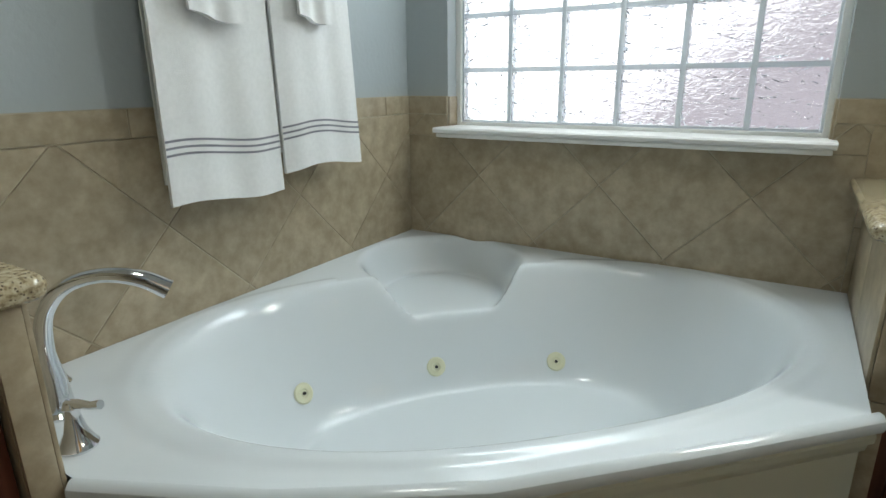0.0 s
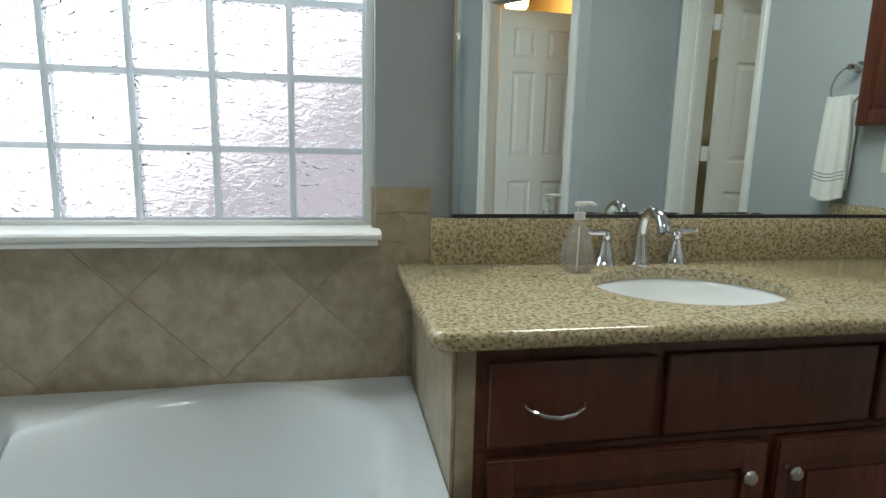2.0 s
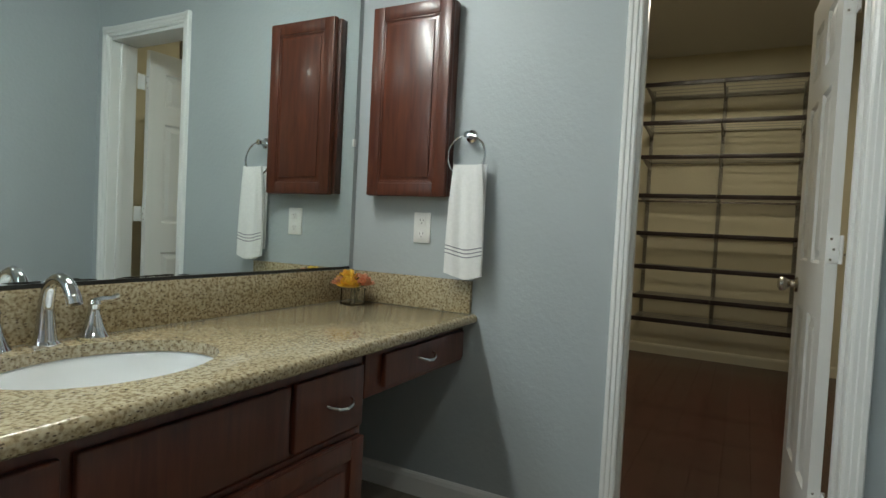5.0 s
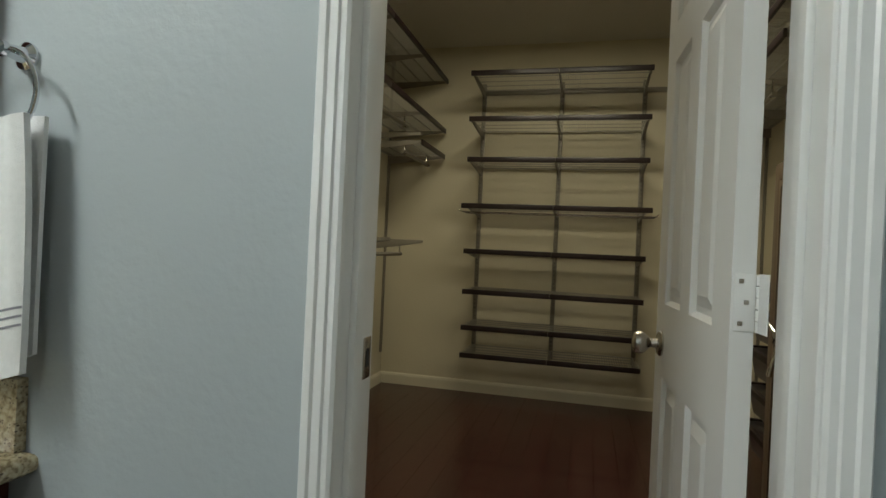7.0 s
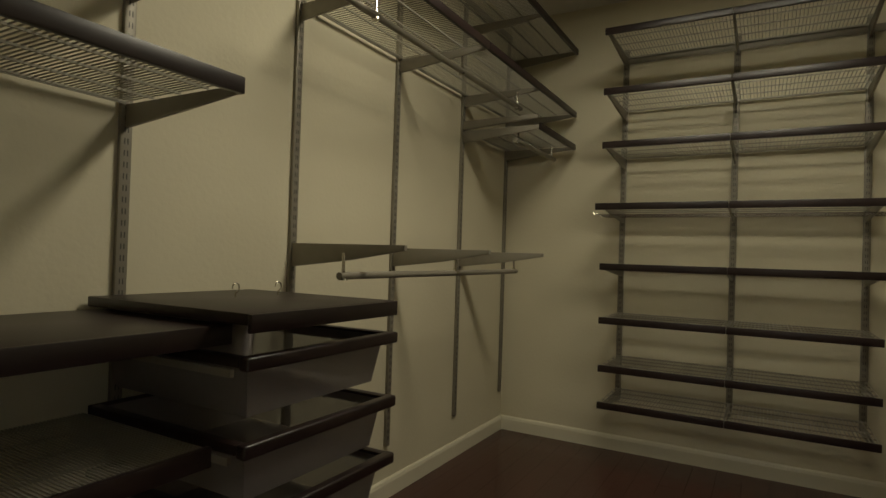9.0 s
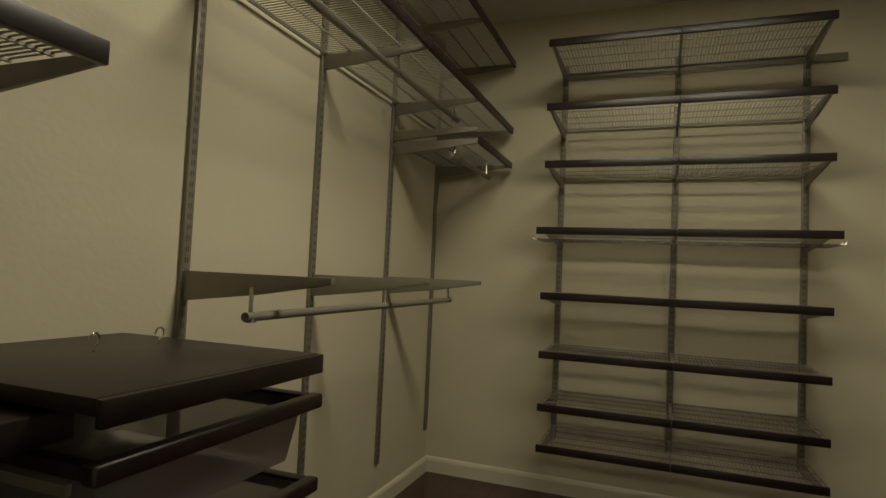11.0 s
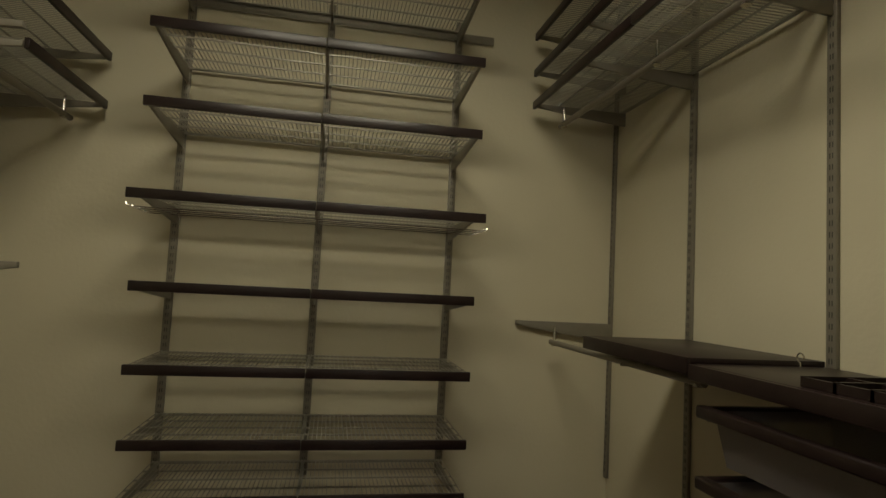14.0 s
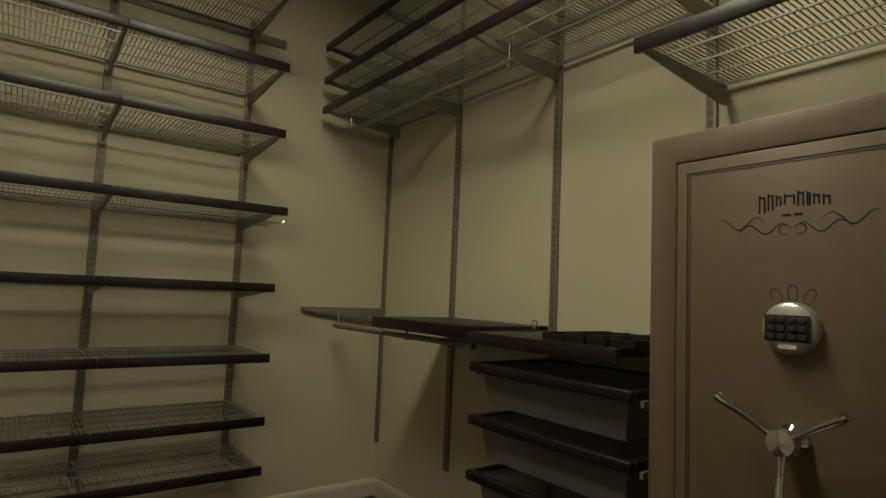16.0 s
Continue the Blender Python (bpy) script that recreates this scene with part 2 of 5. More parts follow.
def backdrop_material():
    m = bpy.data.materials.new("garden_backdrop")
    m.use_nodes = True
    n, l = m.node_tree.nodes, m.node_tree.links
    n.remove(n["Principled BSDF"])
    em, co, sep = n.new("ShaderNodeEmission"), n.new("ShaderNodeTexCoord"), n.new("ShaderNodeSeparateXYZ")
    l.new(co.outputs["Object"], sep.inputs[0])
    a = n.new("ShaderNodeMath")
    a.operation = "MULTIPLY_ADD"
    a.inputs[1].default_value = 0.45
    l.new(sep.outputs["X"], a.inputs[0])
    sub = n.new("ShaderNodeMath")
    sub.operation = "MULTIPLY"
    sub.operation = "MULTIPLY_ADD"
    sub.inputs[1].default_value, sub.inputs[2].default_value = -0.62, 0.25
    l.new(sep.outputs["Z"], sub.inputs[0])
    l.new(sub.outputs[0], a.inputs[2])
    t = n.new("ShaderNodeTexNoise")
    t.inputs["Scale"].default_value = 10
    l.new(co.outputs["Object"], t.inputs["Vector"])
    ad = n.new("ShaderNodeMath")
    ad.operation = "MULTIPLY_ADD"
    ad.inputs[1].default_value = 0.40
    l.new(t.outputs["Fac"], ad.inputs[0])
    l.new(a.outputs[0], ad.inputs[2])
    r = n.new("ShaderNodeValToRGB")
    r.color_ramp.elements[0].position, r.color_ramp.elements[1].position = 0.02, 0.36
    r.color_ramp.elements[0].color, r.color_ramp.elements[1].color = (1, 1, 1, 1), (0.27, 0.25, 0.275, 1)
    l.new(ad.outputs[0], r.inputs["Fac"])
    l.new(r.outputs["Color"], em.inputs["Color"])
    em.inputs["Strength"].default_value = 2.1
    l.new(em.outputs[0], n["Material Output"].inputs[0])
    return m


# ---- building helpers ----


def part(name, bm, mat, parent=None, label="", bevel=0.0, smooth=False, segs=2, category="", kind="", group=""):
    me = bpy.data.meshes.new(name)
    bmesh.ops.recalc_face_normals(bm, faces=bm.faces)
    if bevel:
        sharp = [e for e in bm.edges if len(e.link_faces) == 2 and e.calc_face_angle() > 0.6]
        bmesh.ops.bevel(bm, geom=sharp, offset=bevel, segments=segs, affect="EDGES", profile=0.5, clamp_overlap=True)
    if smooth or bevel:
        for f in bm.faces:
            f.smooth = True
    bm.to_mesh(me)
    bm.free()
    if smooth or bevel:
        me.set_sharp_from_angle(angle=radians(35))
    me.materials.append(mat)
    ob = new(name, me)
    ob.parent = parent
    return tagged(ob, label, category, group, kind)


def thing(name, label, category, loc=(0, 0, 0), group="", rz=0.0, kind=""):
    ob = new(name)
    ob.matrix_world = pose(*loc, 0, 0, rz)
    ob.empty_display_size = 0.05
    return tagged(ob, label, category, group, kind)


def box(x0, x1, y0, y1, z0, z1, bm=None):
    bm = bm or bmesh.new()
    v = [bm.verts.new((x, y, z)) for x in (x0, x1) for y in (y0, y1) for z in (z0, z1)]
    for f in ((0, 1, 3, 2), (4, 6, 7, 5), (0, 4, 5, 1), (2, 3, 7, 6), (0, 2, 6, 4), (1, 5, 7, 3)):
        bm.faces.new([v[i] for i in f])
    return bm


def prism(points, axis, a0, a1, bm=None):
    """Polygon in the plane across the axis, extruded from a0 to a1."""
    bm = bm or bmesh.new()

    def at(p, a):
        return {"x": (a, p[0], p[1]), "y": (p[0], a, p[1]), "z": (p[0], p[1], a)}[axis]
    lo, hi = [bm.verts.new(at(p, a0)) for p in points], [bm.verts.new(at(p, a1)) for p in points]
    bm.faces.new(lo)
    bm.faces.new(hi)
    k = len(points)
    for i in range(k):
        bm.faces.new((lo[i], lo[(i + 1) % k], hi[(i + 1) % k], hi[i]))
    return bm


def tube(points, radius, sides=10, bm=None, cap=True):
    """A round tube through points; radius may be a list."""
    bm = bm or bmesh.new()
    pts = [Vector(p) for p in points]
    rad = radius if isinstance(radius, (list, tuple)) else [radius] * len(pts)
    rings, up = [], None
    for i, p in enumerate(pts):
        d = (pts[min(i + 1, len(pts) - 1)] - pts[max(i - 1, 0)]).normalized()
        if up is None:
            up = Vector((0, 0, 1)) if abs(d.z) < 0.9 else Vector((1, 0, 0))
        side = d.cross(up).normalized()
        up = side.cross(d).normalized()
        rings.append([bm.verts.new(p + rad[i] * (math.cos(a) * side + math.sin(a) * up)) for a in (2 * math.pi * k / sides for k in range(sides))])
    for a, b in zip(rings, rings[1:]):
        for k in range(sides):
            bm.faces.new((a[k], a[(k + 1) % sides], b[(k + 1) % sides], b[k]))
    if cap:
        bm.faces.new(rings[0])
        bm.faces.new(rings[-1])
    return bm


def curve_path(pts, k=6):
    """Points of a smooth curve through pts."""
    p = [Vector(q) for q in pts]
    p = [2 * p[0] - p[1]] + p + [2 * p[-1] - p[-2]]
    out = []
    for i in range(1, len(p) - 2):
        for j in range(k):
            t = j / k
            out.append(0.5 * (2 * p[i] + (p[i + 1] - p[i - 1]) * t + (2 * p[i - 1] - 5 * p[i] + 4 * p[i + 1] - p[i + 2]) * t * t + (3 * p[i] - p[i - 1] - 3 * p[i + 1] + p[i + 2]) * t ** 3))
    return out + [p[-2]]


def spread(values, k=6):
    return [a + (b - a) * j / k for a, b in zip(values, values[1:]) for j in range(k)] + [values[-1]]


def lathe(profile, centre=(0, 0, 0), sides=28, bm=None, sx=1.0, sy=1.0, closed=True):
    """Profile of (radius, z) turned round the z axis."""
    bm = bm or bmesh.new()
    rings = [[bm.verts.new((centre[0] + sx * r * math.cos(a), centre[1] + sy * r * math.sin(a), centre[2] + z)) for a in (2 * math.pi * k / sides for k in range(sides))] for r, z in profile]
    for a, b in zip(rings, rings[1:]):
        for k in range(sides):
            bm.faces.new((a[k], a[(k + 1) % sides], b[(k + 1) % sides], b[k]))
    if closed:
        bm.faces.new(rings[0])
        bm.faces.new(rings[-1])
    return bm


def turned(bm, m):
    bmesh.ops.transform(bm, matrix=m, verts=bm.verts)
    return bm


def arc(cx, cy, r, a0, a1, k):
    return [(cx + r * math.cos(radians(a0 + (a1 - a0) * i / k)), cy + r * math.sin(radians(a0 + (a1 - a0) * i / k))) for i in range(k + 1)]


# ---- plan ----
TOP = 2.77
NY, WX, EX = 2.668, -1.168, 2.23        # bathroom: north, west and east faces
CW, CE, CN, CS = 2.382, 5.95, 2.78, -0.055  # closet faces
D0, D1, DH = 0.86, 1.520, 2.06         # closet doorway along y
SILL, WL, WR, WTOP = 0.846, -0.984, 0.250, 2.036

# ---- structure ----


def wall(name, bm, mat, label="", bevel=0.0):
    return part(name, bm, mat, None, label, kind="structure", bevel=bevel)


floor_bath = wall("floor", box(WX - 0.1, CW - 0.06, -2.0, NY + 0.15, -0.12, -0.004), grout, "brown grout bed under the bathroom floor tiles")
floor_closet = wall("floor", box(CW - 0.06, CE + 0.1, CS - 0.1, CN + 0.1, -0.12, -0.012), black_and_shade, "dark subfloor under the closet's red wood planks")
wall("ceiling", box(WX - 0.1, CW - 0.065, -2.0, NY + 0.15, TOP, TOP + 0.1), paint_ceiling, "off-white textured bathroom ceiling")
wall("ceiling", box(CW - 0.065, CE + 0.1, CS - 0.1, CN + 0.1, TOP, TOP + 0.1), paint_ceiling, "dim beige textured closet ceiling")
wn_bm = box(WX - 0.1, WL, NY, NY + 0.15, 0, TOP)
box(WR, EX, NY, NY + 0.15, 0, TOP, wn_bm)
box(WL, WR, NY, NY + 0.15, 0, SILL - 0.01, wn_bm)
box(WL, WR, NY, NY + 0.15, WTOP, TOP, wn_bm)
wall("wall_north", wn_bm, paint_bath, "blue-grey painted bathroom wall with a glass block window")
wall("wall_west", box(WX - 0.12, WX, -2.0, NY, 0, TOP), paint_bath, "blue-grey painted wall above beige tile wainscot")
for y0, y1, z0 in ((D1, NY + 0.15, 0), (0.75, D0, 0), (D0, D1, DH)):
    wall("wall_east", box(EX, CW - 0.065, y0, y1, z0, TOP), paint_bath, "blue-grey painted wall beside the closet doorway")
    wall("closet_wall_west", box(CW - 0.065, CW, y0 if y0 != 0.75 else CS - 0.1, y1 if y0 != D1 else CN, z0, TOP), paint_closet, "cream painted closet wall beside the doorway")
wall("closet_wall_north", box(CW - 0.065, CE + 0.1, CN, CN + 0.1, 0, TOP), paint_closet, "plain cream painted closet wall behind shelf tracks")
wall("closet_wall_south", box(CW - 0.065, CE + 0.1, CS - 0.1, CS, 0, TOP), paint_closet, "plain cream painted closet wall behind shelf tracks")
wall("closet_wall_east", box(CE, CE + 0.1, CS, CN, 0, TOP), paint_closet, "plain cream painted end wall of the closet")

# diagonal wall with the toilet room's door, and the walls that close the bathroom
DA, DB = Vector((1.66, 0.75, 0)), Vector((1.03, -0.12, 0))
ddir = (DB - DA).normalized()
dnorm = Vector((-ddir.y, ddir.x, 0))
if dnorm.x > 0:
    dnorm = -dnorm
dang = math.degrees(math.atan2(ddir.y, ddir.x))
dwall = Matrix.Translation(DA) @ pose(0, 0, 0, 0, 0, dang)
dlen = (DB - DA).length
T1, T2 = 0.12, 0.80
sgn = -1 if (dwall.to_3x3() @ Vector((0, 1, 0))).dot(dnorm) > 0 else 1
bmd = box(0, T1, 0, sgn * 0.10, 0, TOP)
box(T2, dlen, 0, sgn * 0.10, 0, TOP, bmd)
box(T1, T2, 0, sgn * 0.10, 2.06, TOP, bmd)
wall("wall_diagonal", turned(bmd, dwall), paint_bath, "blue-grey painted slanting wall with a white door frame")
wall("wall_south", box(1.66, EX + 0.001, 0.65, 0.75, 0, TOP), paint_bath, "blue-grey painted wall next to the closet door")
wall("toilet_room_wall", box(0.2, 2.25, -2.0, -1.9, 0, TOP), paint_toilet, "ochre painted back wall of the toilet room")
wall("toilet_room_wall", box(2.15, 2.25, -1.9, 0.64, 0, TOP), paint_toilet, "ochre painted side wall of the toilet room")
wall("toilet_room_wall", box(0.93, 1.03, -1.9, -0.12, 0, TOP), paint_toilet, "ochre painted wall of the toilet room")
wall("wall_diagonal_return", box(0.83, 1.045, -0.119, -0.095, 0, TOP), paint_bath, "narrow blue-grey painted return of the slanting wall")
wall("shower_wall", box(WX, 0.93, -0.55, -0.45, 0, TOP), tile_beige, "beige tiled back wall of the shower")
wall("shower_wall", box(0.83, 0.93, -0.45, -0.12, 0, TOP), tile_beige, "beige tiled side wall of the shower")

# closet door frame
def casing(name, bm_list, parent):
    for b in bm_list:
        part(name, b, paint_white, parent, bevel=0.003)


def casing_profile(width=0.075):
    """Moulded casing: width across, thickness out of the wall."""
    w = width
    return [(0, 0), (0, 0.010), (0.006, 0.014), (w * 0.30, 0.014), (w * 0.36, 0.018), (w * 0.62, 0.018), (w * 0.70, 0.022), (w * 0.92, 0.022), (w, 0.016), (w, 0)]


door1 = thing("doorway_1", "white moulded frame round the closet doorway", "door frame", (EX, D0, 0), kind="structure")
prof = casing_profile(0.052)
part("casing", prism([(-d, D1 - D0 - 0.026 + o * 0.94) for o, d in prof], "z", 0, DH + 0.056), paint_white, door1)
part("casing", prism([(-d, 0.012 - o) for o, d in prof], "z", 0, DH + 0.056), paint_white, door1)
part("casing", prism([(-d, DH + o) for o, d in prof], "y", -0.042, D1 - D0 + 0.024), paint_white, door1)
part("jamb", box(-0.002, 0.154, D1 - D0 - 0.018, D1 - D0, 0, DH), paint_white, door1, bevel=0.002)
part("jamb", box(-0.002, 0.154, 0, 0.018, 0, DH), paint_white, door1, bevel=0.002)
part("jamb", box(-0.002, 0.154, 0.018, D1 - D0 - 0.018, DH - 0.018, DH), paint_white, door1, bevel=0.002)
part("stop", box(0.05, 0.085, D1 - D0 - 0.030, D1 - D0 - 0.018, 0, DH - 0.018), paint_white, door1, bevel=0.002)
part("stop", box(0.05, 0.085, 0.018, 0.030, 0, DH - 0.018), paint_white, door1, bevel=0.002)
part("strike_plate", box(0.112, 0.142, D1 - D0 - 0.0205, D1 - D0 - 0.018, 0.91, 0.98), nickel, door1, "brushed nickel strike plate", bevel=0.0008)
# no real hole: a black box paints the shade inside it
part("strike_hole", box(0.120, 0.134, D1 - D0 - 0.0212, D1 - D0 - 0.0206, 0.93, 0.96), black_and_shade, door1, "latch hole with its shade painted black")


def panel_door(name, w, h, label, group=""):
    """Six panel door in the xz plane, hinge edge at x=0, 35 mm thick."""
    d = thing(name, label, "door", group=group)
    t = 0.0175
    st, mid = 0.105 * w / 0.65, 0.09 * w / 0.65
    cols = ((st, (w - mid) / 2), ((w + mid) / 2, w - st))
    rows = ((0.24, 0.83), (1.01, 1.61), (1.71, h - 0.12))
    xs = [0, cols[0][0], cols[0][1], cols[1][0], cols[1][1], w]
    zs = [0, rows[0][0], rows[0][1], rows[1][0], rows[1][1], rows[2][0], rows[2][1], h]
    bm = bmesh.new()
    for face in (-t, t):
        grid = [[bm.verts.new((x, face, z)) for z in zs] for x in xs]
        for i in range(5):
            for j in range(7):
                q = (grid[i][j], grid[i + 1][j], grid[i + 1][j + 1], grid[i][j + 1])
                if i in (1, 3) and j in (1, 3, 5):
                    prev = q
                    s = 1 if face > 0 else -1
                    for inset, dep in ((0.010, 0.011), (0.022, 0.011), (0.045, 0.003)):
                        x0, x1, z0, z1 = xs[i] + inset, xs[i + 1] - inset, zs[j] + inset, zs[j + 1] - inset
                        yy = face - s * dep
                        ring = [bm.verts.new(p) for p in ((x0, yy, z0), (x1, yy, z0), (x1, yy, z1), (x0, yy, z1))]
                        for k in range(4):
                            bm.faces.new((prev[k], prev[(k + 1) % 4], ring[(k + 1) % 4], ring[k]))
                        prev = ring
                    bm.faces.new(prev)
                else:
                    bm.faces.new(q)
    for pts in (((0, 0), (0, h)), ((0, h), (w, h)), ((w, h), (w, 0)), ((w, 0), (0, 0))):
        (x0, z0), (x1, z1) = pts
        bm.faces.new([bm.verts.new(p) for p in ((x0, -t, z0), (x1, -t, z1), (x1, t, z1), (x0, t, z0))])
    bmesh.ops.remove_doubles(bm, verts=bm.verts, dist=0.0002)
    part("leaf", bm, paint_white, d)
    for s in (-1, 1):
        b = lathe([(0.0, 0), (0.031, 0), (0.032, 0.004), (0.026, 0.010), (0.012, 0.012), (0.011, 0.026), (0.018, 0.034), (0.027, 0.044), (0.029, 0.054), (0.026, 0.064), (0.016, 0.070), (0.0, 0.071)], closed=False)
        turned(b, Matrix.Translation((w - 0.080, s * t, 0.908)) @ pose(0, 0, 0, -90 * s))
        part("knob", b, nickel, d, "round brushed nickel door knob", smooth=True)
    part("latch_plate", box(w - 0.0005, w + 0.0012, -0.012, 0.012, 0.878, 0.938), nickel, d, "brushed nickel latch plate", bevel=0.0005)
    for z in (0.24, 1.06, 1.84):
        hg = part("hinge", box(-0.0028, 0.0, -0.0176, 0.014, z - 0.045, z + 0.045), paint_white, d, "white painted butt hinge", bevel=0.0012)
        for k in range(5):
            part("knuckle", tube([(-0.009, -0.022, z - 0.045 + k * 0.018), (-0.009, -0.022, z - 0.0285 + k * 0.018)], 0.0065, 10), paint_white, hg, smooth=True)
        bb = bmesh.new()
        box(-0.0505, -0.012, -0.0205, -0.0182, z - 0.045, z + 0.045, bb)
        part("hinge_leaf", bb, paint_white, hg, bevel=0.0006)
        for sy, sz in ((0.004, 0.033), (-0.004, 0.0), (0.004, -0.033)):
            part("screw", box(-0.0036, -0.0028, sy - 0.0035, sy + 0.0035, z + sz - 0.0035, z + sz + 0.0035), nickel, hg)
    return d


closet_door = panel_door("closet_door", 0.64, 2.03, "open white six-panel interior door with a nickel knob")
closet_door.matrix_world = pose(2.430, 0.912, 0.012, 0, 0, 3.0)
toilet_door = panel_door("toilet_door", 0.64, 2.03, "open white six-panel door in front of an ochre room")
hp = dwall @ Vector((T2 - 0.02, sgn * 0.11, 0.012))
toilet_door.matrix_world = pose(hp.x, hp.y, hp.z, 0, 0, dang + 180 + sgn * -58)
fr = thing("doorway_2", "white moulded frame round the toilet room's doorway", "door frame", tuple(DA), rz=dang, kind="structure")
for o0, s2 in ((T1 + 0.012, -1), (T2 - 0.012, 1)):
    part("casing", prism([(o0 + s2 * o, -sgn * d) for o, d in prof], "z", 0, 2.06 + 0.056), paint_white, fr)
part("casing", prism([(-sgn * d, 2.06 + o) for o, d in prof], "x", T1 - 0.05, T2 + 0.05), paint_white, fr)
part("jamb", box(T1, T1 + 0.018, -0.002 * sgn, sgn * 0.10, 0, 2.06), paint_white, fr)
part("jamb", box(T2 - 0.018, T2, -0.002 * sgn, sgn * 0.10, 0, 2.06), paint_white, fr)

# baseboards
base_prof = [(0, 0), (0.014, 0), (0.014, 0.070), (0.010, 0.084), (0.004, 0.092), (0, 0.092)]
b = prism([(EX - d, z) for d, z in base_prof], "y", D1 + 0.055, NY)
part("baseboard", b, paint_white, None, "white moulded bathroom baseboard", kind="structure")
part("baseboard", prism([(NY - d, z) for d, z in base_prof], "x", 1.62, EX - 0.014), paint_white, None, "white moulded baseboard under the desk part", kind="structure")
part("baseboard", prism([(CE - d, z) for d, z in base_prof], "y", CS, CN), paint_cream_trim, None, "cream closet baseboard", kind="structure")
part("baseboard", prism([(CN - d, z) for d, z in base_prof], "x", CW, CE - 0.014), paint_cream_trim, None, "cream closet baseboard", kind="structure")
part("baseboard", prism([(CS + d, z) for d, z in base_prof], "x", CW, CE - 0.014), paint_cream_trim, None, "cream closet baseboard", kind="structure")

# ---- window ----
window = thing("window_1", "white framed window of clear wavy glass blocks above the bathtub", "window", (WL, NY, SILL), kind="structure")
ww, wh = WR - WL, WTOP - SILL
for bx in (box(0, 0.022, 0.06, 0.12, 0, wh), box(ww - 0.022, ww, 0.06, 0.12, 0, wh), box(0.022, ww - 0.022, 0.06, 0.12, 0, 0.020), box(0.022, ww - 0.022, 0.06, 0.12, wh - 0.02, wh)):
    part("window_frame", bx, paint_white, window, bevel=0.003)
sill_prof = [(-0.09, -0.012), (-0.096, -0.006), (-0.096, 0.002), (-0.090, 0.008), (0.06, 0.008), (0.06, -0.012)]
part("window_sill", prism([(y, z) for y, z in sill_prof], "x", -0.012, ww + 0.012), paint_white, window, "white painted sill with a rounded nose")
part("apron_strip", box(-0.004, ww + 0.004, -0.086, 0.0, -0.028, -0.0125), paint_white, window, "white moulding under the sill", bevel=0.005)
nx, bw = 6, (ww - 0.044) / 6
nz, bh = 6, (wh - 0.04) / 6
blk = None
for i in range(nx):
    for j in range(nz):
        x0, z0 = 0.022 + i * bw, 0.020 + j * bh
        pv = part("pane", box(x0 + 0.009, x0 + bw - 0.009, 0.075, 0.083, z0 + 0.009, z0 + bh - 0.009), glass_block, window, "wavy clear glass block face")
        pv.visible_shadow = False
joint = bmesh.new()
for i in range(nx + 1):
    x0 = 0.022 + i * bw
    box(max(0.022, x0 - 0.008), min(ww - 0.022, x0 + 0.008), 0.072, 0.110, 0.02, wh - 0.02, joint)
part("block_joint", joint, glass_edge, window, "pale blue upright joints between the glass blocks", bevel=0.002)
joint = bmesh.new()
for j in range(nz + 1):
    z0 = 0.020 + j * bh
    for i in range(nx):
        x0 = 0.022 + i * bw
        box(x0 + 0.0081, x0 + bw - 0.0081, 0.074, 0.108, max(0.02, z0 - 0.008), min(wh - 0.02, z0 + 0.008), joint)
part("block_joint", joint, glass_edge, window, "pale blue level joints between the glass blocks")
bd = part("backdrop", prism([(-4.0, -3.0), (4.0, -3.0), (4.0, 4.0), (-4.0, 4.0)], "y", 0.60, 0.62), backdrop_material(), None, "bright daylight with a blurred brown brick house", kind="structure")
bd.location = (WL + 0.9, NY, SILL)

# ---- wainscot tiles ----


def clip(poly, axis, value, keep_less):
    out = []
    for i, p in enumerate(poly):
        q = poly[(i + 1) % len(poly)]
        ip, iq = ((p[axis] <= value) == keep_less), ((q[axis] <= value) == keep_less)
        if ip:
            out.append(p)
        if ip != iq:
            t = (value - p[axis]) / (q[axis] - p[axis])
            out.append(tuple(p[k] + t * (q[k] - p[k]) for k in (0, 1)))
    return out


def clip_rect(poly, a0, a1, z0, z1):
    for axis, value, less in ((0, a1, True), (0, a0, False), (1, z1, True), (1, z0, False)):
        if len(poly) < 3:
            return []
        poly = clip(poly, axis, value, less)
    area = sum(p[0] * q[1] - q[0] * p[1] for p, q in zip(poly, poly[1:] + poly[:1])) / 2 if len(poly) > 2 else 0
    return poly if abs(area) > 0.0004 else []


def tile_poly(poly, m, parent, mat=None, depth=0.008):
    """A tile from a polygon (a, z): its outer face looks along -y of m."""
    bm = bmesh.new()
    c = Vector((sum(p[0] for p in poly) / len(poly), sum(p[1] for p in poly) / len(poly)))
    rings = []
    for shrink, y in ((0.0, -0.001), (0.0, -depth + 0.002), (0.002, -depth)):
        rings.append([bm.verts.new((p[0] + (c.x - p[0]) * shrink / max(0.02, abs(p[0] - c.x) + abs(p[1] - c.y)), y, p[1] + (c.y - p[1]) * shrink / max(0.02, abs(p[0] - c.x) + abs(p[1] - c.y)))) for p in poly])
    for a, b2 in zip(rings, rings[1:]):
        for k in range(len(poly)):
            bm.faces.new((a[k], a[(k + 1) % len(poly)], b2[(k + 1) % len(poly)], b2[k]))
    bm.faces.new(rings[-1])
    ob = part("tile", turned(bm, m), mat or tile_beige, parent)
    return ob


HALF, GAP = 0.23, 0.0013


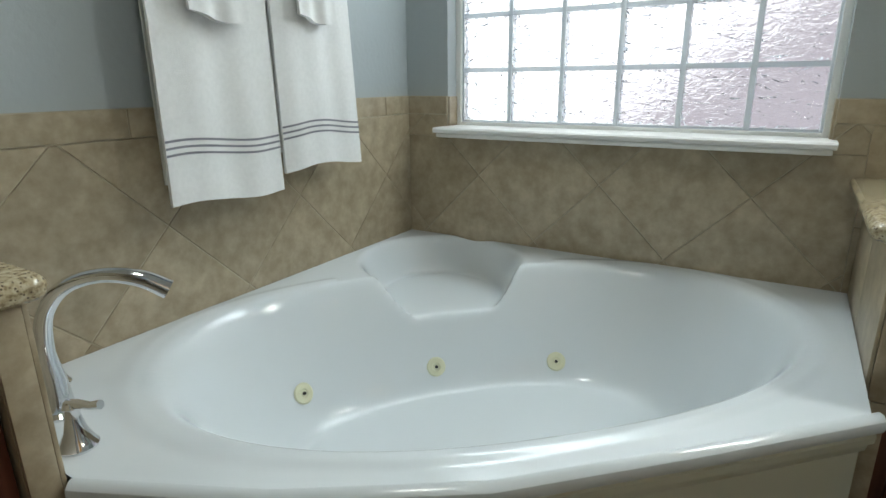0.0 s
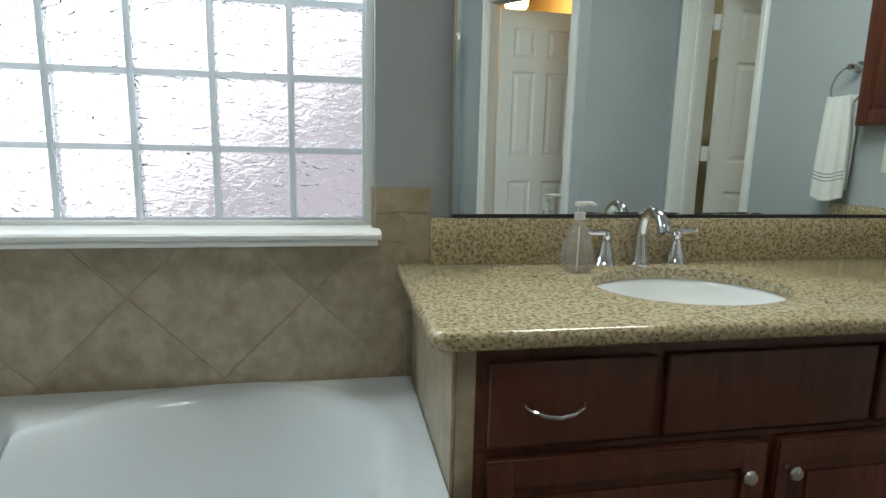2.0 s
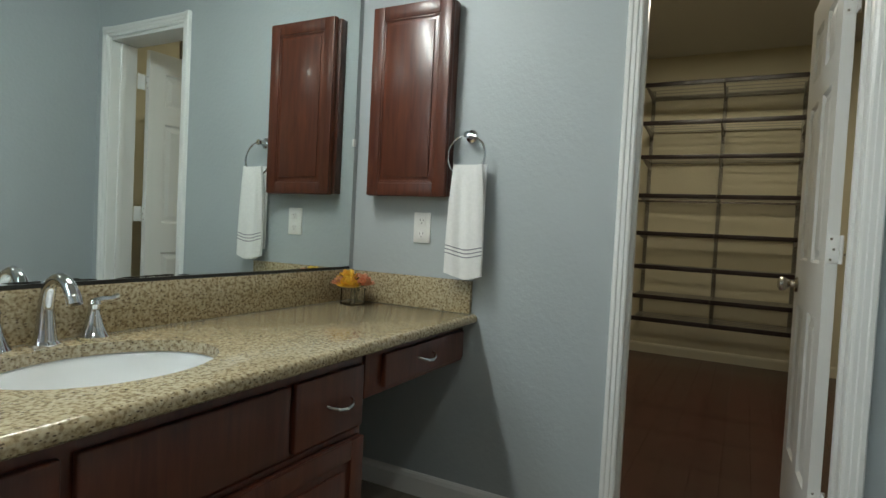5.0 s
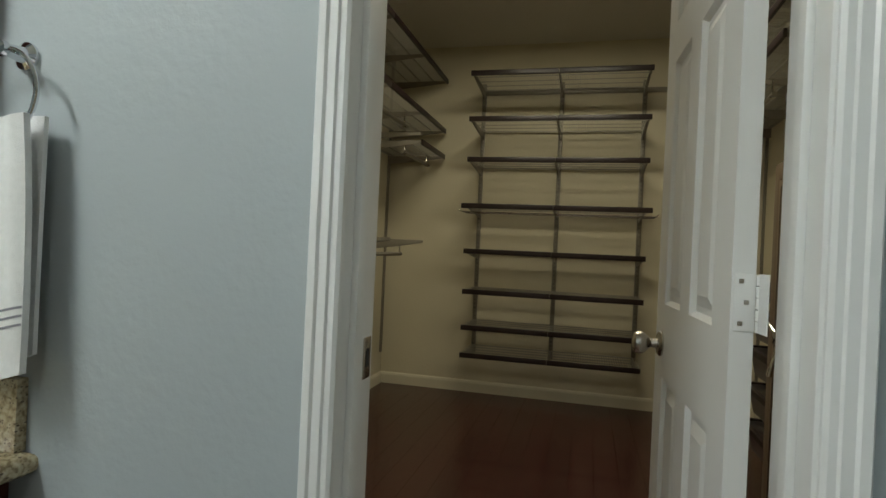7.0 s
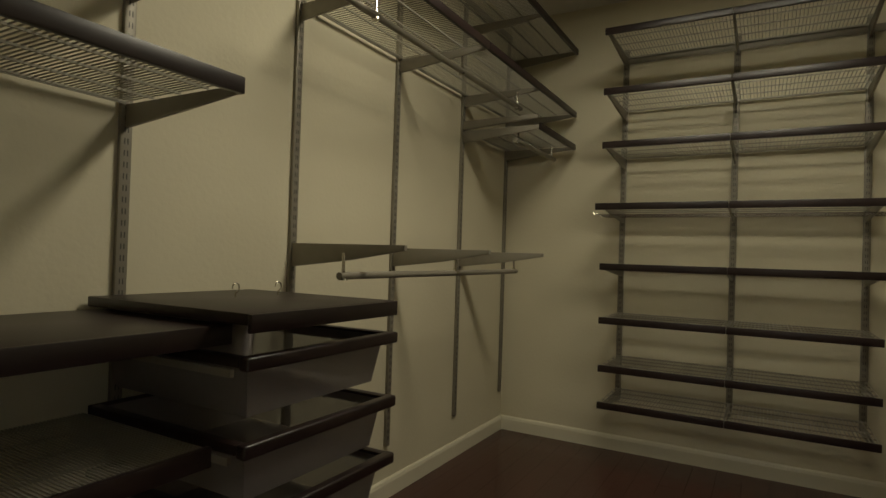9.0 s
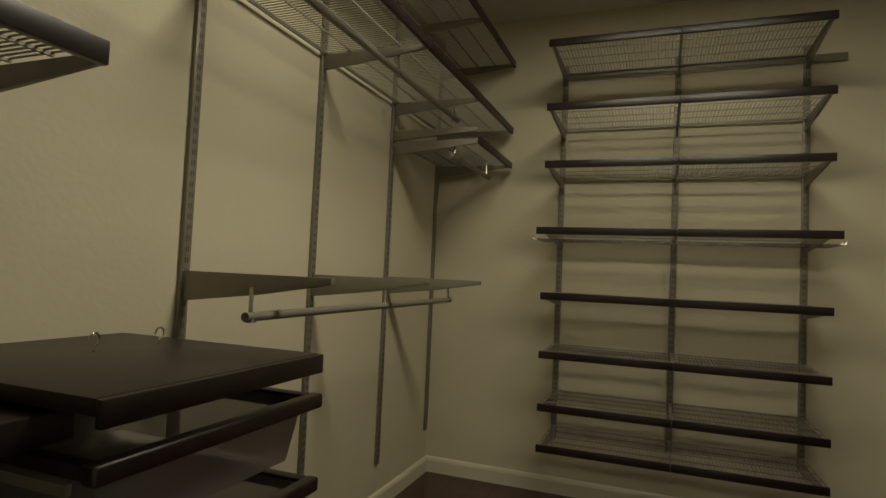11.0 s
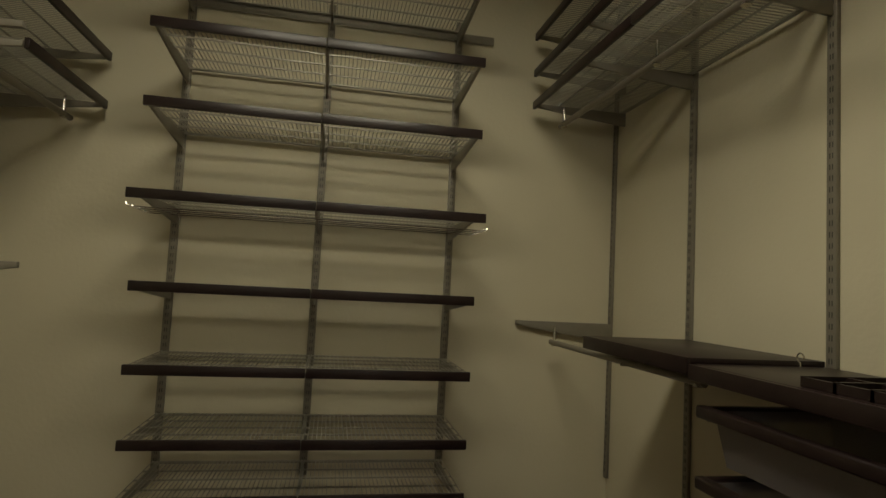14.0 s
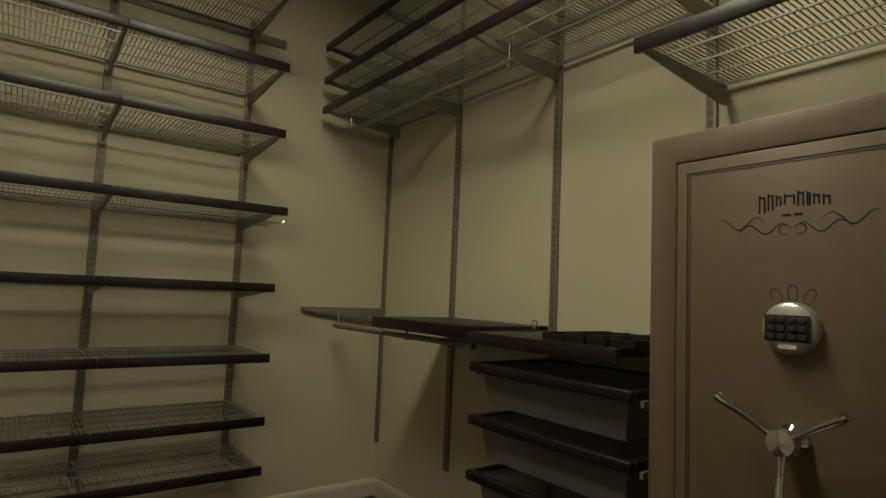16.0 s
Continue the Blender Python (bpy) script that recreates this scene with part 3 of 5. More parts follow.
def wainscot(name, label, m, a0, a1, node, border, holes):
    """Diagonal tiles between a0 and a1 with a border row on top; a runs along x of m."""
    w = thing(name, label, "tile wainscot", kind="structure")
    part("grout_bed", turned(box(a0, a1, -0.0055, -0.0005, 0.38, 0.965), m), grout, w, "narrow sandy grout bed") if not holes else None
    if holes:
        hb = box(a0, holes[0], -0.0055, -0.0005, 0.38, 0.965)
        box(holes[1], a1, -0.0055, -0.0005, 0.38, 0.965, hb)
        box(holes[0], holes[1], -0.0055, -0.0005, 0.38, SILL - 0.013, hb)
        part("grout_bed", turned(hb, m), grout, w, "narrow sandy grout bed")
    regions = [(a0, a1, 0.385, 0.895)] if not holes else [(a0, a1 - border, 0.385, SILL - 0.03), (a0, holes[0], SILL - 0.03, 0.895), (holes[1], a1 - border, SILL - 0.03, 0.895)]
    s = HALF - GAP * 1.41
    for k in range(-6, 7):
        for r, z in enumerate((0.215, 0.445, 0.675, 0.905)):
            cx, cz = node + 2 * HALF * k + (HALF if r % 2 else 0), z + HALF * 0
            diamond = [(cx - s, cz), (cx, cz - s), (cx + s, cz), (cx, cz + s)]
            for reg in regions:
                poly = clip_rect(diamond, *reg)
                if poly:
                    tile_poly(poly, m, w)
    # border row
    spans, a = [], a0
    while a < a1 - 0.01:
        b2 = min(a + 0.33, a1)
        spans.append((a, b2))
        a = b2
    for p, q in spans:
        for lo, hi in ([(p, q)] if not holes else [(p, min(q, holes[0])), (max(p, holes[1]), q)]):
            if hi - lo > 0.015:
                tile_poly([(lo + GAP, 0.899), (hi - GAP, 0.899), (hi - GAP, 0.963), (lo + GAP, 0.963)], m, w, depth=0.009)
    if border:
        tile_poly([(a1 - border + GAP, 0.62), (a1 - GAP, 0.62), (a1 - GAP, 0.895), (a1 - border + GAP, 0.895)], m, w)
        tile_poly([(a1 - border + GAP, 0.385), (a1 - GAP, 0.385), (a1 - GAP, 0.617), (a1 - border + GAP, 0.617)], m, w)
    return w


wainscot("tile_wainscot", "beige stone wainscot of diagonal tiles below the window", pose(0, NY, 0), WX + 0.009, 0.402, 0.075 - HALF, 0.066, (WL, WR))
wainscot("tile_wainscot", "beige stone wainscot of diagonal tiles behind white towels", pose(WX, 0, 0, 0, 0, 90), 0.2, NY - 0.001, 2.04 - HALF, 0.0, None)
# tiles on the window's two cheeks
ck = thing("window_cheek_tiles", "beige tiles on the window's side cheeks", "tile wainscot", kind="structure")
for bx in (box(WL, WL + 0.007, NY + 0.001, NY + 0.059, SILL + 0.009, 0.963), box(WR - 0.007, WR, NY + 0.001, NY + 0.059, SILL + 0.009, 0.963)):
    part("tile", bx, tile_beige, ck)

# ---- bathtub ----
FRONT = [(-1.18, 1.09), (-0.74, 1.09), (-0.45, 1.23), (-0.17, 1.42), (0.07, 1.655), (0.365, 1.955)]


def front_y(x):
    for (xa, ya), (xb, yb) in zip(FRONT, FRONT[1:]):
        if x <= xb:
            return ya + (yb - ya) * (x - xa) / (xb - xa)
    return FRONT[-1][1]


def smooth01(v):
    v = max(0.0, min(1.0, v))
    return v * v * (3 - 2 * v)


RIM = 0.424


def tub_height(x, y):
    u, v = ((x + 0.42) + (y - 1.95)) / math.sqrt(2), (-(x + 0.42) + (y - 1.95)) / math.sqrt(2)
    rb = (abs(u / 0.80) ** 2.3 + abs((v - 0.0) / 0.475) ** 2.3) ** (1 / 2.3)
    basin = 0.36 * smooth01((1.0 - rb) / 0.36) ** 0.85
    su, sv = u / 0.29, (v - 0.60) / 0.31
    rs = math.sqrt(su * su + sv * sv)
    seat = 0.13 * smooth01((1.0 - rs) / 0.28)
    edge = max(1 - abs(rb - 1.04) / 0.05, 0) * 0.004 if rs > 1.35 else 0.0
    deep = 0.5 * (basin + seat + math.sqrt((basin - seat) ** 2 + 0.0006)) - 0.5 * math.sqrt(0.0006) * (1 - min(1, (basin + seat) / 0.1))
    return RIM - deep + edge


tub = thing("bathtub", "white acrylic corner whirlpool bathtub with a heart-shaped basin", "bathtub", (0, 0, 0))
bm = bmesh.new()
NXT, NYT = 170, 170
x0t, x1t = WX + 0.010, 0.352
grid = []
for i in range(NXT + 1):
    x = x0t + (x1t - x0t) * i / NXT
    f = front_y(x)
    col = []
    for j in range(NYT + 1):
        y = f + (NY - 0.010 - f) * j / NYT
        col.append(bm.verts.new((x, y, tub_height(x, y))))
    grid.append(col)
for i in range(NXT):
    for j in range(NYT):
        bm.faces.new((grid[i][j], grid[i + 1][j], grid[i + 1][j + 1], grid[i][j + 1]))
part("shell", bm, acrylic, tub, smooth=True)
# rounded front lip and moulded apron
lip = bmesh.new()
prof_t = [(0, RIM), (0.010, RIM - 0.002), (0.018, RIM - 0.010), (0.020, RIM - 0.022), (0.016, RIM - 0.034), (0.0, RIM - 0.040), (-0.01, RIM - 0.040)]
prof_a = [(0.0, RIM - 0.040), (0.006, RIM - 0.050), (0.004, RIM - 0.066), (-0.006, RIM - 0.074), (-0.010, RIM - 0.090), (-0.020, RIM - 0.100), (-0.020, 0.0)]


def along_front(bm2, prof):
    n = len(FRONT)
    rings = []
    for i in range(1, n):
        p = Vector(FRONT[i])
        d = (Vector(FRONT[min(i + 1, n - 1)]) - Vector(FRONT[max(i - 1, 1)])).normalized()
        out = Vector((d.y, -d.x))
        rings.append([bm2.verts.new((p.x + out.x * o, p.y + out.y * o, z)) for o, z in prof])
    for a, b3 in zip(rings, rings[1:]):
        for k in range(len(prof) - 1):
            bm2.faces.new((a[k], a[k + 1], b3[k + 1], b3[k]))
    return bm2


part("lip", along_front(lip, prof_t), acrylic, tub, smooth=True)
part("apron", along_front(bmesh.new(), prof_a), material("cream_apron_paint", (0.60, 0.60, 0.50), 0.3), tub, "cream moulded apron under the rim", smooth=True)
for jx_, jy_, jz_ in ((-0.80, 1.825, 0.160), (-0.59, 2.06, 0.128), (-0.415, 2.26, 0.122)):
    c = Vector((-0.42, 1.95))
    p = Vector((jx_, jy_))
    step = (p - c).normalized()
    q = c.copy()
    while tub_height(q.x, q.y) < jz_ and (q - c).length < 0.9:
        q += step * 0.004
    nrm = Vector(((tub_height(q.x - 0.01, q.y) - tub_height(q.x + 0.01, q.y)), (tub_height(q.x, q.y - 0.01) - tub_height(q.x, q.y + 0.01)), 0.02)).normalized()
    m = Matrix.Translation((q.x, q.y, tub_height(q.x, q.y))) @ nrm.to_track_quat("Z", "Y").to_matrix().to_4x4()
    jet = part("jet", turned(lathe([(0.0, 0.0), (0.030, 0.0), (0.031, 0.003), (0.027, 0.006), (0.014, 0.006), (0.011, 0.003), (0.0, 0.003)], closed=False), m), plastic_jet, tub, "yellowed round whirlpool jet", smooth=True)
    # black plug on the jet paints the opening's inner shade
    part("nozzle", turned(lathe([(0.0, 0.006), (0.005, 0.006), (0.005, 0.010), (0.0, 0.010)], closed=False, sides=12), m), black_and_shade, jet, "jet opening with its shade painted black")


def lever_handle(name, parent, loc, ang, s=1.0, lab="polished chrome lever handle"):
    """Flared base with a short lever."""
    h = part(name, turned(lathe([(0.0, 0), (0.027 * s, 0), (0.028 * s, 0.004 * s), (0.024 * s, 0.010 * s), (0.016 * s, 0.028 * s), (0.011 * s, 0.050 * s), (0.010 * s, 0.062 * s), (0.012 * s, 0.066 * s), (0.009 * s, 0.074 * s), (0.0, 0.078 * s)], closed=False), Matrix.Translation(loc)), chrome, parent, lab, smooth=True)
    ca, sa = math.cos(radians(ang)), math.sin(radians(ang))
    pts = [(loc[0] + d * s * ca, loc[1] + d * s * sa, loc[2] + z * s) for d, z in ((-0.004, 0.070), (0.015, 0.073), (0.035, 0.072), (0.052, 0.076))]
    part("lever", tube(pts, [0.008 * s, 0.007 * s, 0.006 * s, 0.007 * s], 10), chrome, h, smooth=True)
    return h


tf = thing("tub_faucet", "tall arched chrome tub spout with two lever handles", "faucet", (-0.955, 1.175, RIM))
part("spout", tube(curve_path([(0, 0, 0), (0, 0.002, 0.06), (0.0, 0.0, 0.13), (0.008, 0.010, 0.20), (0.035, 0.040, 0.248), (0.075, 0.085, 0.262), (0.115, 0.13, 0.250), (0.145, 0.165, 0.222)]), spread([0.031, 0.024, 0.017, 0.0145, 0.014, 0.014, 0.0165, 0.019]), 18), chrome, tf, smooth=True)
part("base_ring", lathe([(0.0, 0), (0.037, 0), (0.037, 0.005), (0.030, 0.012), (0.0, 0.012)], closed=False), chrome, tf, smooth=True)
lever_handle("handle", tf, (0.14, -0.035, 0), 20, 1.15)
lever_handle("handle", tf, (-0.12, 0.05, 0), 200, 1.15)

# ---- tiled end panels and vanity counters ----
CT = 0.757
pn = thing("end_panel", "beige stone tiled end panel between bathtub and vanity", "tiled panel", kind="structure")
part("core", box(0.362, 0.398, 2.095, NY, 0.0, CT - 0.036), grout, pn)
for y0, y1, z0, z1 in ((2.086, 2.40, 0.36, CT - 0.038), (2.403, NY - 0.009, 0.36, CT - 0.038), (2.086, NY, 0.02, 0.357)):
    part("tile", box(0.354, 0.3615, y0, y1, z0, z1), tile_beige, pn, bevel=0.0012)
part("tile", box(0.3625, 0.400, 2.086, 2.0945, 0.38, CT - 0.038), tile_beige, pn, bevel=0.0012)
part("tile", box(0.3625, 0.400, 2.086, 2.0945, 0.02, 0.377), tile_beige, pn, bevel=0.0012)
pw = thing("end_panel", "beige stone tiled end panel beside the tub faucet", "tiled panel", kind="structure")
part("core", box(WX + 0.01, -0.755, 1.035, 1.078, 0.0, CT - 0.036), grout, pw)
part("tile", box(WX + 0.01, -0.748, 1.079, 1.0865, 0.02, CT - 0.038), tile_beige, pw, bevel=0.0012)
part("tile", box(-0.754, -0.746, 1.035, 1.078, 0.30, CT - 0.038), tile_beige, pw, bevel=0.0012)
part("tile", box(-0.754, -0.746, 1.035, 1.078, 0.02, 0.297), tile_beige, pw, bevel=0.0012)

SX, SY, SA, SB = 1.0, 2.345, 0.243, 0.190   # sink's oval


def counter(name, label, x0, x1, y0, y1, hole, round_corner, front):
    """Stone top, 35 mm thick, with a rolled front edge."""
    bm = bmesh.new()
    r = 0.03
    outer = []
    if front == "south":
        outer = [(x1, y1), (x0, y1), (x0, y0 + r)] + arc(x0 + r, y0 + r, r, 180, 270, 6)[1:] + [(x1, y0)]
    else:
        outer = [(x0, y0), (x1, y0), (x1, y1 - r)] + arc(x1 - r, y1 - r, r, 0, 90, 6)[1:] + [(x0, y1)]
    prof = [(0.006, 0.0), (0.0, -0.004), (-0.006, -0.012), (-0.007, -0.020), (-0.004, -0.030), (0.004, -0.036)]

    def inset(poly, d):
        out, n = [], len(poly)
        ar = sum(p[0] * q[1] - q[0] * p[1] for p, q in zip(poly, poly[1:] + poly[:1]))
        s = 1 if ar > 0 else -1
        for i in range(n):
            a, b2, c = Vector(poly[i - 1]), Vector(poly[i]), Vector(poly[(i + 1) % n])
            n1 = Vector((-(b2 - a).y, (b2 - a).x)).normalized() * s
            n2 = Vector((-(c - b2).y, (c - b2).x)).normalized() * s
            v = n1 + n2
            out.append(tuple(b2 + v * d / max(0.3, v.dot(n1))))
        return out
    rings = [[bm.verts.new((*p, CT + z)) for p in inset(outer, d)] for d, z in prof]
    for a, b2 in zip(rings, rings[1:]):
        for k in range(len(outer)):
            bm.faces.new((a[k], a[(k + 1) % len(outer)], b2[(k + 1) % len(outer)], b2[k]))
    if hole:
        K = 56
        ell = [(SX + SA * math.cos(2 * math.pi * k / K), SY + SB * math.sin(2 * math.pi * k / K)) for k in range(K)]
        ev = [bm.verts.new((*p, CT)) for p in ell]
        ev2 = [bm.verts.new((*p, CT - 0.030)) for p in ell]
        edges = [bm.edges.new((ev[k], ev[(k + 1) % K])) for k in range(K)]
        edges += [bm.edges.get((rings[0][k], rings[0][(k + 1) % len(outer)])) for k in range(len(outer))]
        bmesh.ops.triangle_fill(bm, use_beauty=True, use_dissolve=False, edges=edges)
        for k in range(K):
            bm.faces.new((ev[k], ev[(k + 1) % K], ev2[(k + 1) % K], ev2[k]))
    else:
        bm.faces.new(rings[0])
        bm.faces.new(rings[-1])
    return part(name, bm, granite, None, label, smooth=True, category="countertop")


counter("countertop", "speckled beige granite countertop with a rolled edge and an oval cutout", 0.315, EX - 0.002, 2.042, NY - 0.002, True, True, "south")
counter("countertop", "speckled beige granite countertop corner beside the bathtub", WX + 0.012, -0.735, -0.2, 1.115, False, True, "west")
bs = thing("backsplash", "low speckled granite backsplash behind the sink and along the side wall", "backsplash", (0, 0, CT))
part("back_strip", box(0.400, EX - 0.003, NY - 0.048, NY - 0.001, 0.0005, 0.128), granite, bs, bevel=0.0015)
part("side_strip", box(EX - 0.022, EX - 0.001, 2.062, NY - 0.049, 0.0005, 0.125), granite, bs, bevel=0.0015)

# sink
sink = thing("sink", "white oval undermount ceramic sink", "sink", (SX, SY, CT - 0.031))
bm = bmesh.new()
profs = [(1.10, 0.0), (1.02, 0.0), (1.0, -0.004), (0.97, -0.03), (0.90, -0.07), (0.76, -0.105), (0.5, -0.125), (0.2, -0.133), (0.08, -0.135)]
lathe([(r, z) for r, z in profs], (0, 0, 0), 48, bm, SA, SB, closed=False)
part("bowl", bm, ceramic, sink, smooth=True)
part("drain", lathe([(0.024, -0.1335), (0.020, -0.131), (0.0, -0.131)], closed=False), chrome, sink, "chrome drain ring", smooth=True)

FBY = NY - 0.088
fc = thing("sink_faucet", "widespread chrome sink faucet with an arched spout", "faucet", (0.995, FBY, CT))
part("spout", tube(curve_path([(0, 0, 0), (0, 0, 0.04), (0, 0, 0.09), (0, -0.014, 0.138), (0, -0.045, 0.160), (0, -0.080, 0.153), (0, -0.106, 0.128), (0, -0.116, 0.108)]), spread([0.027, 0.021, 0.017, 0.0150, 0.0140, 0.0145, 0.0160, 0.0165]), 16), chrome, fc, smooth=True)
part("base_ring", lathe([(0.0, 0), (0.033, 0), (0.033, 0.005), (0.028, 0.012), (0.0, 0.012)], closed=False), chrome, fc, smooth=True)
lever_handle("handle", fc, (-0.106, 0.0, 0), 190, 1.3)
lever_handle("handle", fc, (0.115, 0.005, 0), 10, 1.3)

# soap bottle
sb = thing("soap_dispenser", "clear plastic pump bottle with a white pump", "soap bottle", (0.775, 2.51, CT))
part("bottle", lathe([(0.0, 0), (0.030, 0.0), (0.037, 0.006), (0.043, 0.022), (0.045, 0.040), (0.042, 0.062), (0.034, 0.088), (0.024, 0.112), (0.016, 0.128), (0.012, 0.140), (0.0, 0.140)], closed=False), plastic_clear, sb, smooth=True)
part("tube", tube([(0, 0, 0.01), (0, 0, 0.12)], 0.0025, 8), plastic_white, sb)
pm = part("pump", lathe([(0.0, 0.1405), (0.014, 0.1405), (0.014, 0.158), (0.007, 0.160), (0.006, 0.174), (0.014, 0.176), (0.014, 0.186), (0.0, 0.187)], closed=False), plastic_white, sb, "white pump head", smooth=True)
part("nozzle", tube([(0.0, 0, 0.182), (0.03, -0.004, 0.183), (0.042, -0.006, 0.176)], [0.005, 0.005, 0.004], 8), plastic_white, pm, smooth=True)

# vase with flowers
vs = thing("flower_vase", "small square glass vase with yellow and coral artificial roses", "vase", (2.085, 2.515, CT))
bm = bmesh.new()
box(-0.034, 0.034, -0.034, 0.034, 0.0, 0.006, bm)
for bx in ((-0.034, -0.030, -0.034, 0.034), (0.030, 0.034, -0.034, 0.034), (-0.030, 0.030, -0.034, -0.030), (-0.030, 0.030, 0.030, 0.034)):
    box(bx[0], bx[1], bx[2], bx[3], 0.006, 0.065, bm)
part("glass_cube", bm, glass_clear, vs)
rnd = random.Random(4)


def rose(loc, r, mat, parent):
    bm = bmesh.new()
    for ring in range(4):
        n = 5 + ring
        for k in range(n):
            a = 2 * math.pi * (k + 0.5 * ring) / n + rnd.uniform(-.2, .2)
            rad, tilt = r * (0.22 + 0.24 * ring), 0.25 + 0.28 * ring
            h = r * (0.95 - 0.22 * ring)
            base, s = Vector((math.cos(a) * rad * 0.4, math.sin(a) * rad * 0.4, 0)), Vector((-math.sin(a), math.cos(a), 0))
            tip = Vector((math.cos(a) * (rad + h * math.sin(tilt)), math.sin(a) * (rad + h * math.sin(tilt)), h * math.cos(tilt) + 0.1 * r))
            midp = (base + tip) / 2 + Vector((math.cos(a), math.sin(a), 0)) * r * 0.2
            w = r * 0.42
            vv = [bm.verts.new(p) for p in (base - s * w * 0.4, base + s * w * 0.4, midp + s * w, tip + s * w * 0.5, tip + Vector((0, 0, r * 0.06)), tip - s * w * 0.5, midp - s * w)]
            bm.faces.new(vv)
    return part("rose", turned(bm, Matrix.Translation(loc)), mat, parent, "", smooth=False)


for k, (dx, dy, dz, r) in enumerate(((-0.046, -0.012, 0.072, 0.040), (0.012, -0.032, 0.078, 0.044), (0.050, 0.012, 0.072, 0.040), (-0.006, 0.022, 0.090, 0.044), (-0.033, 0.035, 0.078, 0.034))):
    rose((dx, dy, dz), r, petal_p if k in (1, 2, 4) else petal_y, vs)
bm = bmesh.new()
for k in range(14):
    a, h = rnd.uniform(0, 6.28), rnd.uniform(0.06, 0.11)
    p = Vector((math.cos(a) * 0.035, math.sin(a) * 0.035, h))
    t = Vector((math.cos(a) * 0.060, math.sin(a) * 0.060, h + rnd.uniform(-0.01, 0.03)))
    s = Vector((-math.sin(a), math.cos(a), 0.2)) * 0.009
    bm.faces.new([bm.verts.new(v) for v in (p, (p + t) / 2 + s, t, (p + t) / 2 - s)])
for k in range(5):
    tube([(rnd.uniform(-.02, .02), rnd.uniform(-.02, .02), 0.01), (rnd.uniform(-.02, .02), rnd.uniform(-.02, .02), 0.08)], 0.002, 6, bm)
part("foliage", bm, leaf_m, vs, "dark green leaves and stems")

# ---- vanity cabinet ----
FY = 2.075
van = thing("vanity_cabinet", "dark cherry vanity cabinet with raised fronts and chrome pulls", "cabinet", (0.388, FY, 0))
bm = box(0.0, 1.19, 0.018, 0.56, 0.09, 0.50)
box(0.0, 1.19, 0.018, 0.036, 0.5001, CT - 0.038, bm)
box(0.0, 0.018, 0.0361, 0.56, 0.5001, CT - 0.038, bm)
box(1.172, 1.19, 0.0361, 0.56, 0.5001, CT - 0.038, bm)
part("body", bm, wood_red, van, bevel=0.001)
# toe kick coloured near-black to stand in for shade under the cabinet
part("toe_kick", box(0.01, 1.18, 0.07, 0.57, 0.0, 0.0895), black_and_shade, van)


def front_panel(name, x0, x1, z0, z1, parent, framed=False, yoff=0.0):
    """A drawer front or a framed door, in local coordinates of its cabinet; the face looks along -y."""
    f = part(name, box(x0, x1, yoff - 0.002, yoff + 0.017, z0, z1), wood_red, parent, bevel=0.005, segs=3)
    if framed:
        w = 0.055
        rail = bmesh.new()
        box(x0 + 0.001, x0 + w, yoff - 0.010, yoff - 0.0025, z0 + 0.001, z1 - 0.001, rail)
        box(x1 - w, x1 - 0.001, yoff - 0.010, yoff - 0.0025, z0 + 0.001, z1 - 0.001, rail)
        box(x0 + w, x1 - w, yoff - 0.010, yoff - 0.0025, z0 + 0.001, z0 + w, rail)
        box(x0 + w, x1 - w, yoff - 0.010, yoff - 0.0025, z1 - w, z1 - 0.001, rail)
        part("frame", rail, wood_red, f, bevel=0.002)
        part("raised_panel", box(x0 + w + 0.022, x1 - w - 0.022, yoff - 0.009, yoff - 0.0025, z0 + w + 0.022, z1 - w - 0.022), wood_red, f, bevel=0.005, segs=2)
    return f


def pull(parent, x, z, w=0.115, y=-0.002):
    pts = [(x - w / 2, y, z + 0.006), (x - w / 2 + 0.004, y - 0.012, z + 0.002), (x - w / 4, y - 0.024, z - 0.005), (x, y - 0.028, z - 0.008), (x + w / 4, y - 0.024, z - 0.005), (x + w / 2 - 0.004, y - 0.012, z + 0.002), (x + w / 2, y, z + 0.006)]
    return part("pull", tube(pts, [0.0045, 0.004, 0.005, 0.0055, 0.005, 0.004, 0.0045], 10), chrome, parent, "curved satin chrome pull", smooth=True)


def round_knob(parent, x, z, y=-0.010):
    return part("knob", turned(lathe([(0.0, 0), (0.008, 0), (0.006, 0.008), (0.007, 0.014), (0.015, 0.018), (0.0165, 0.024), (0.013, 0.029), (0.0, 0.031)], closed=False, sides=20), Matrix.Translation((x, y, z)) @ pose(0, 0, 0, 90)), chrome, parent, "round chrome knob", smooth=True)


dr = front_panel("drawer", 0.035, 0.375, 0.515, 0.686, van)
pull(dr, 0.166, 0.592)
front_panel("false_front", 0.400, 0.885, 0.515, 0.686, van)
dr = front_panel("drawer", 0.903, 1.176, 0.515, 0.686, van)
pull(dr, 1.068, 0.600, 0.10)
dA = front_panel("door", 0.035, 0.640, 0.12, 0.488, van, True)
round_knob(dA, 0.585, 0.425)
dB = front_panel("door", 0.668, 1.176, 0.12, 0.488, van, True)
round_knob(dB, 0.692, 0.425)
desk = thing("desk_drawer_unit", "dark cherry drawer box over the open knee space", "drawer", (1.594, FY, 0))
part("box", box(0.0, EX - 1.594 - 0.003, 0.018, 0.50, 0.575, CT - 0.038), wood_red, desk, bevel=0.001)
dr = front_panel("drawer", 0.078, 0.605, 0.592, 0.695, desk)
pull(dr, 0.315, 0.648, 0.10)
vw = thing("vanity_cabinet", "dark cherry vanity cabinet beside the tub's faucet end", "cabinet", (-0.77, 1.03, 0))
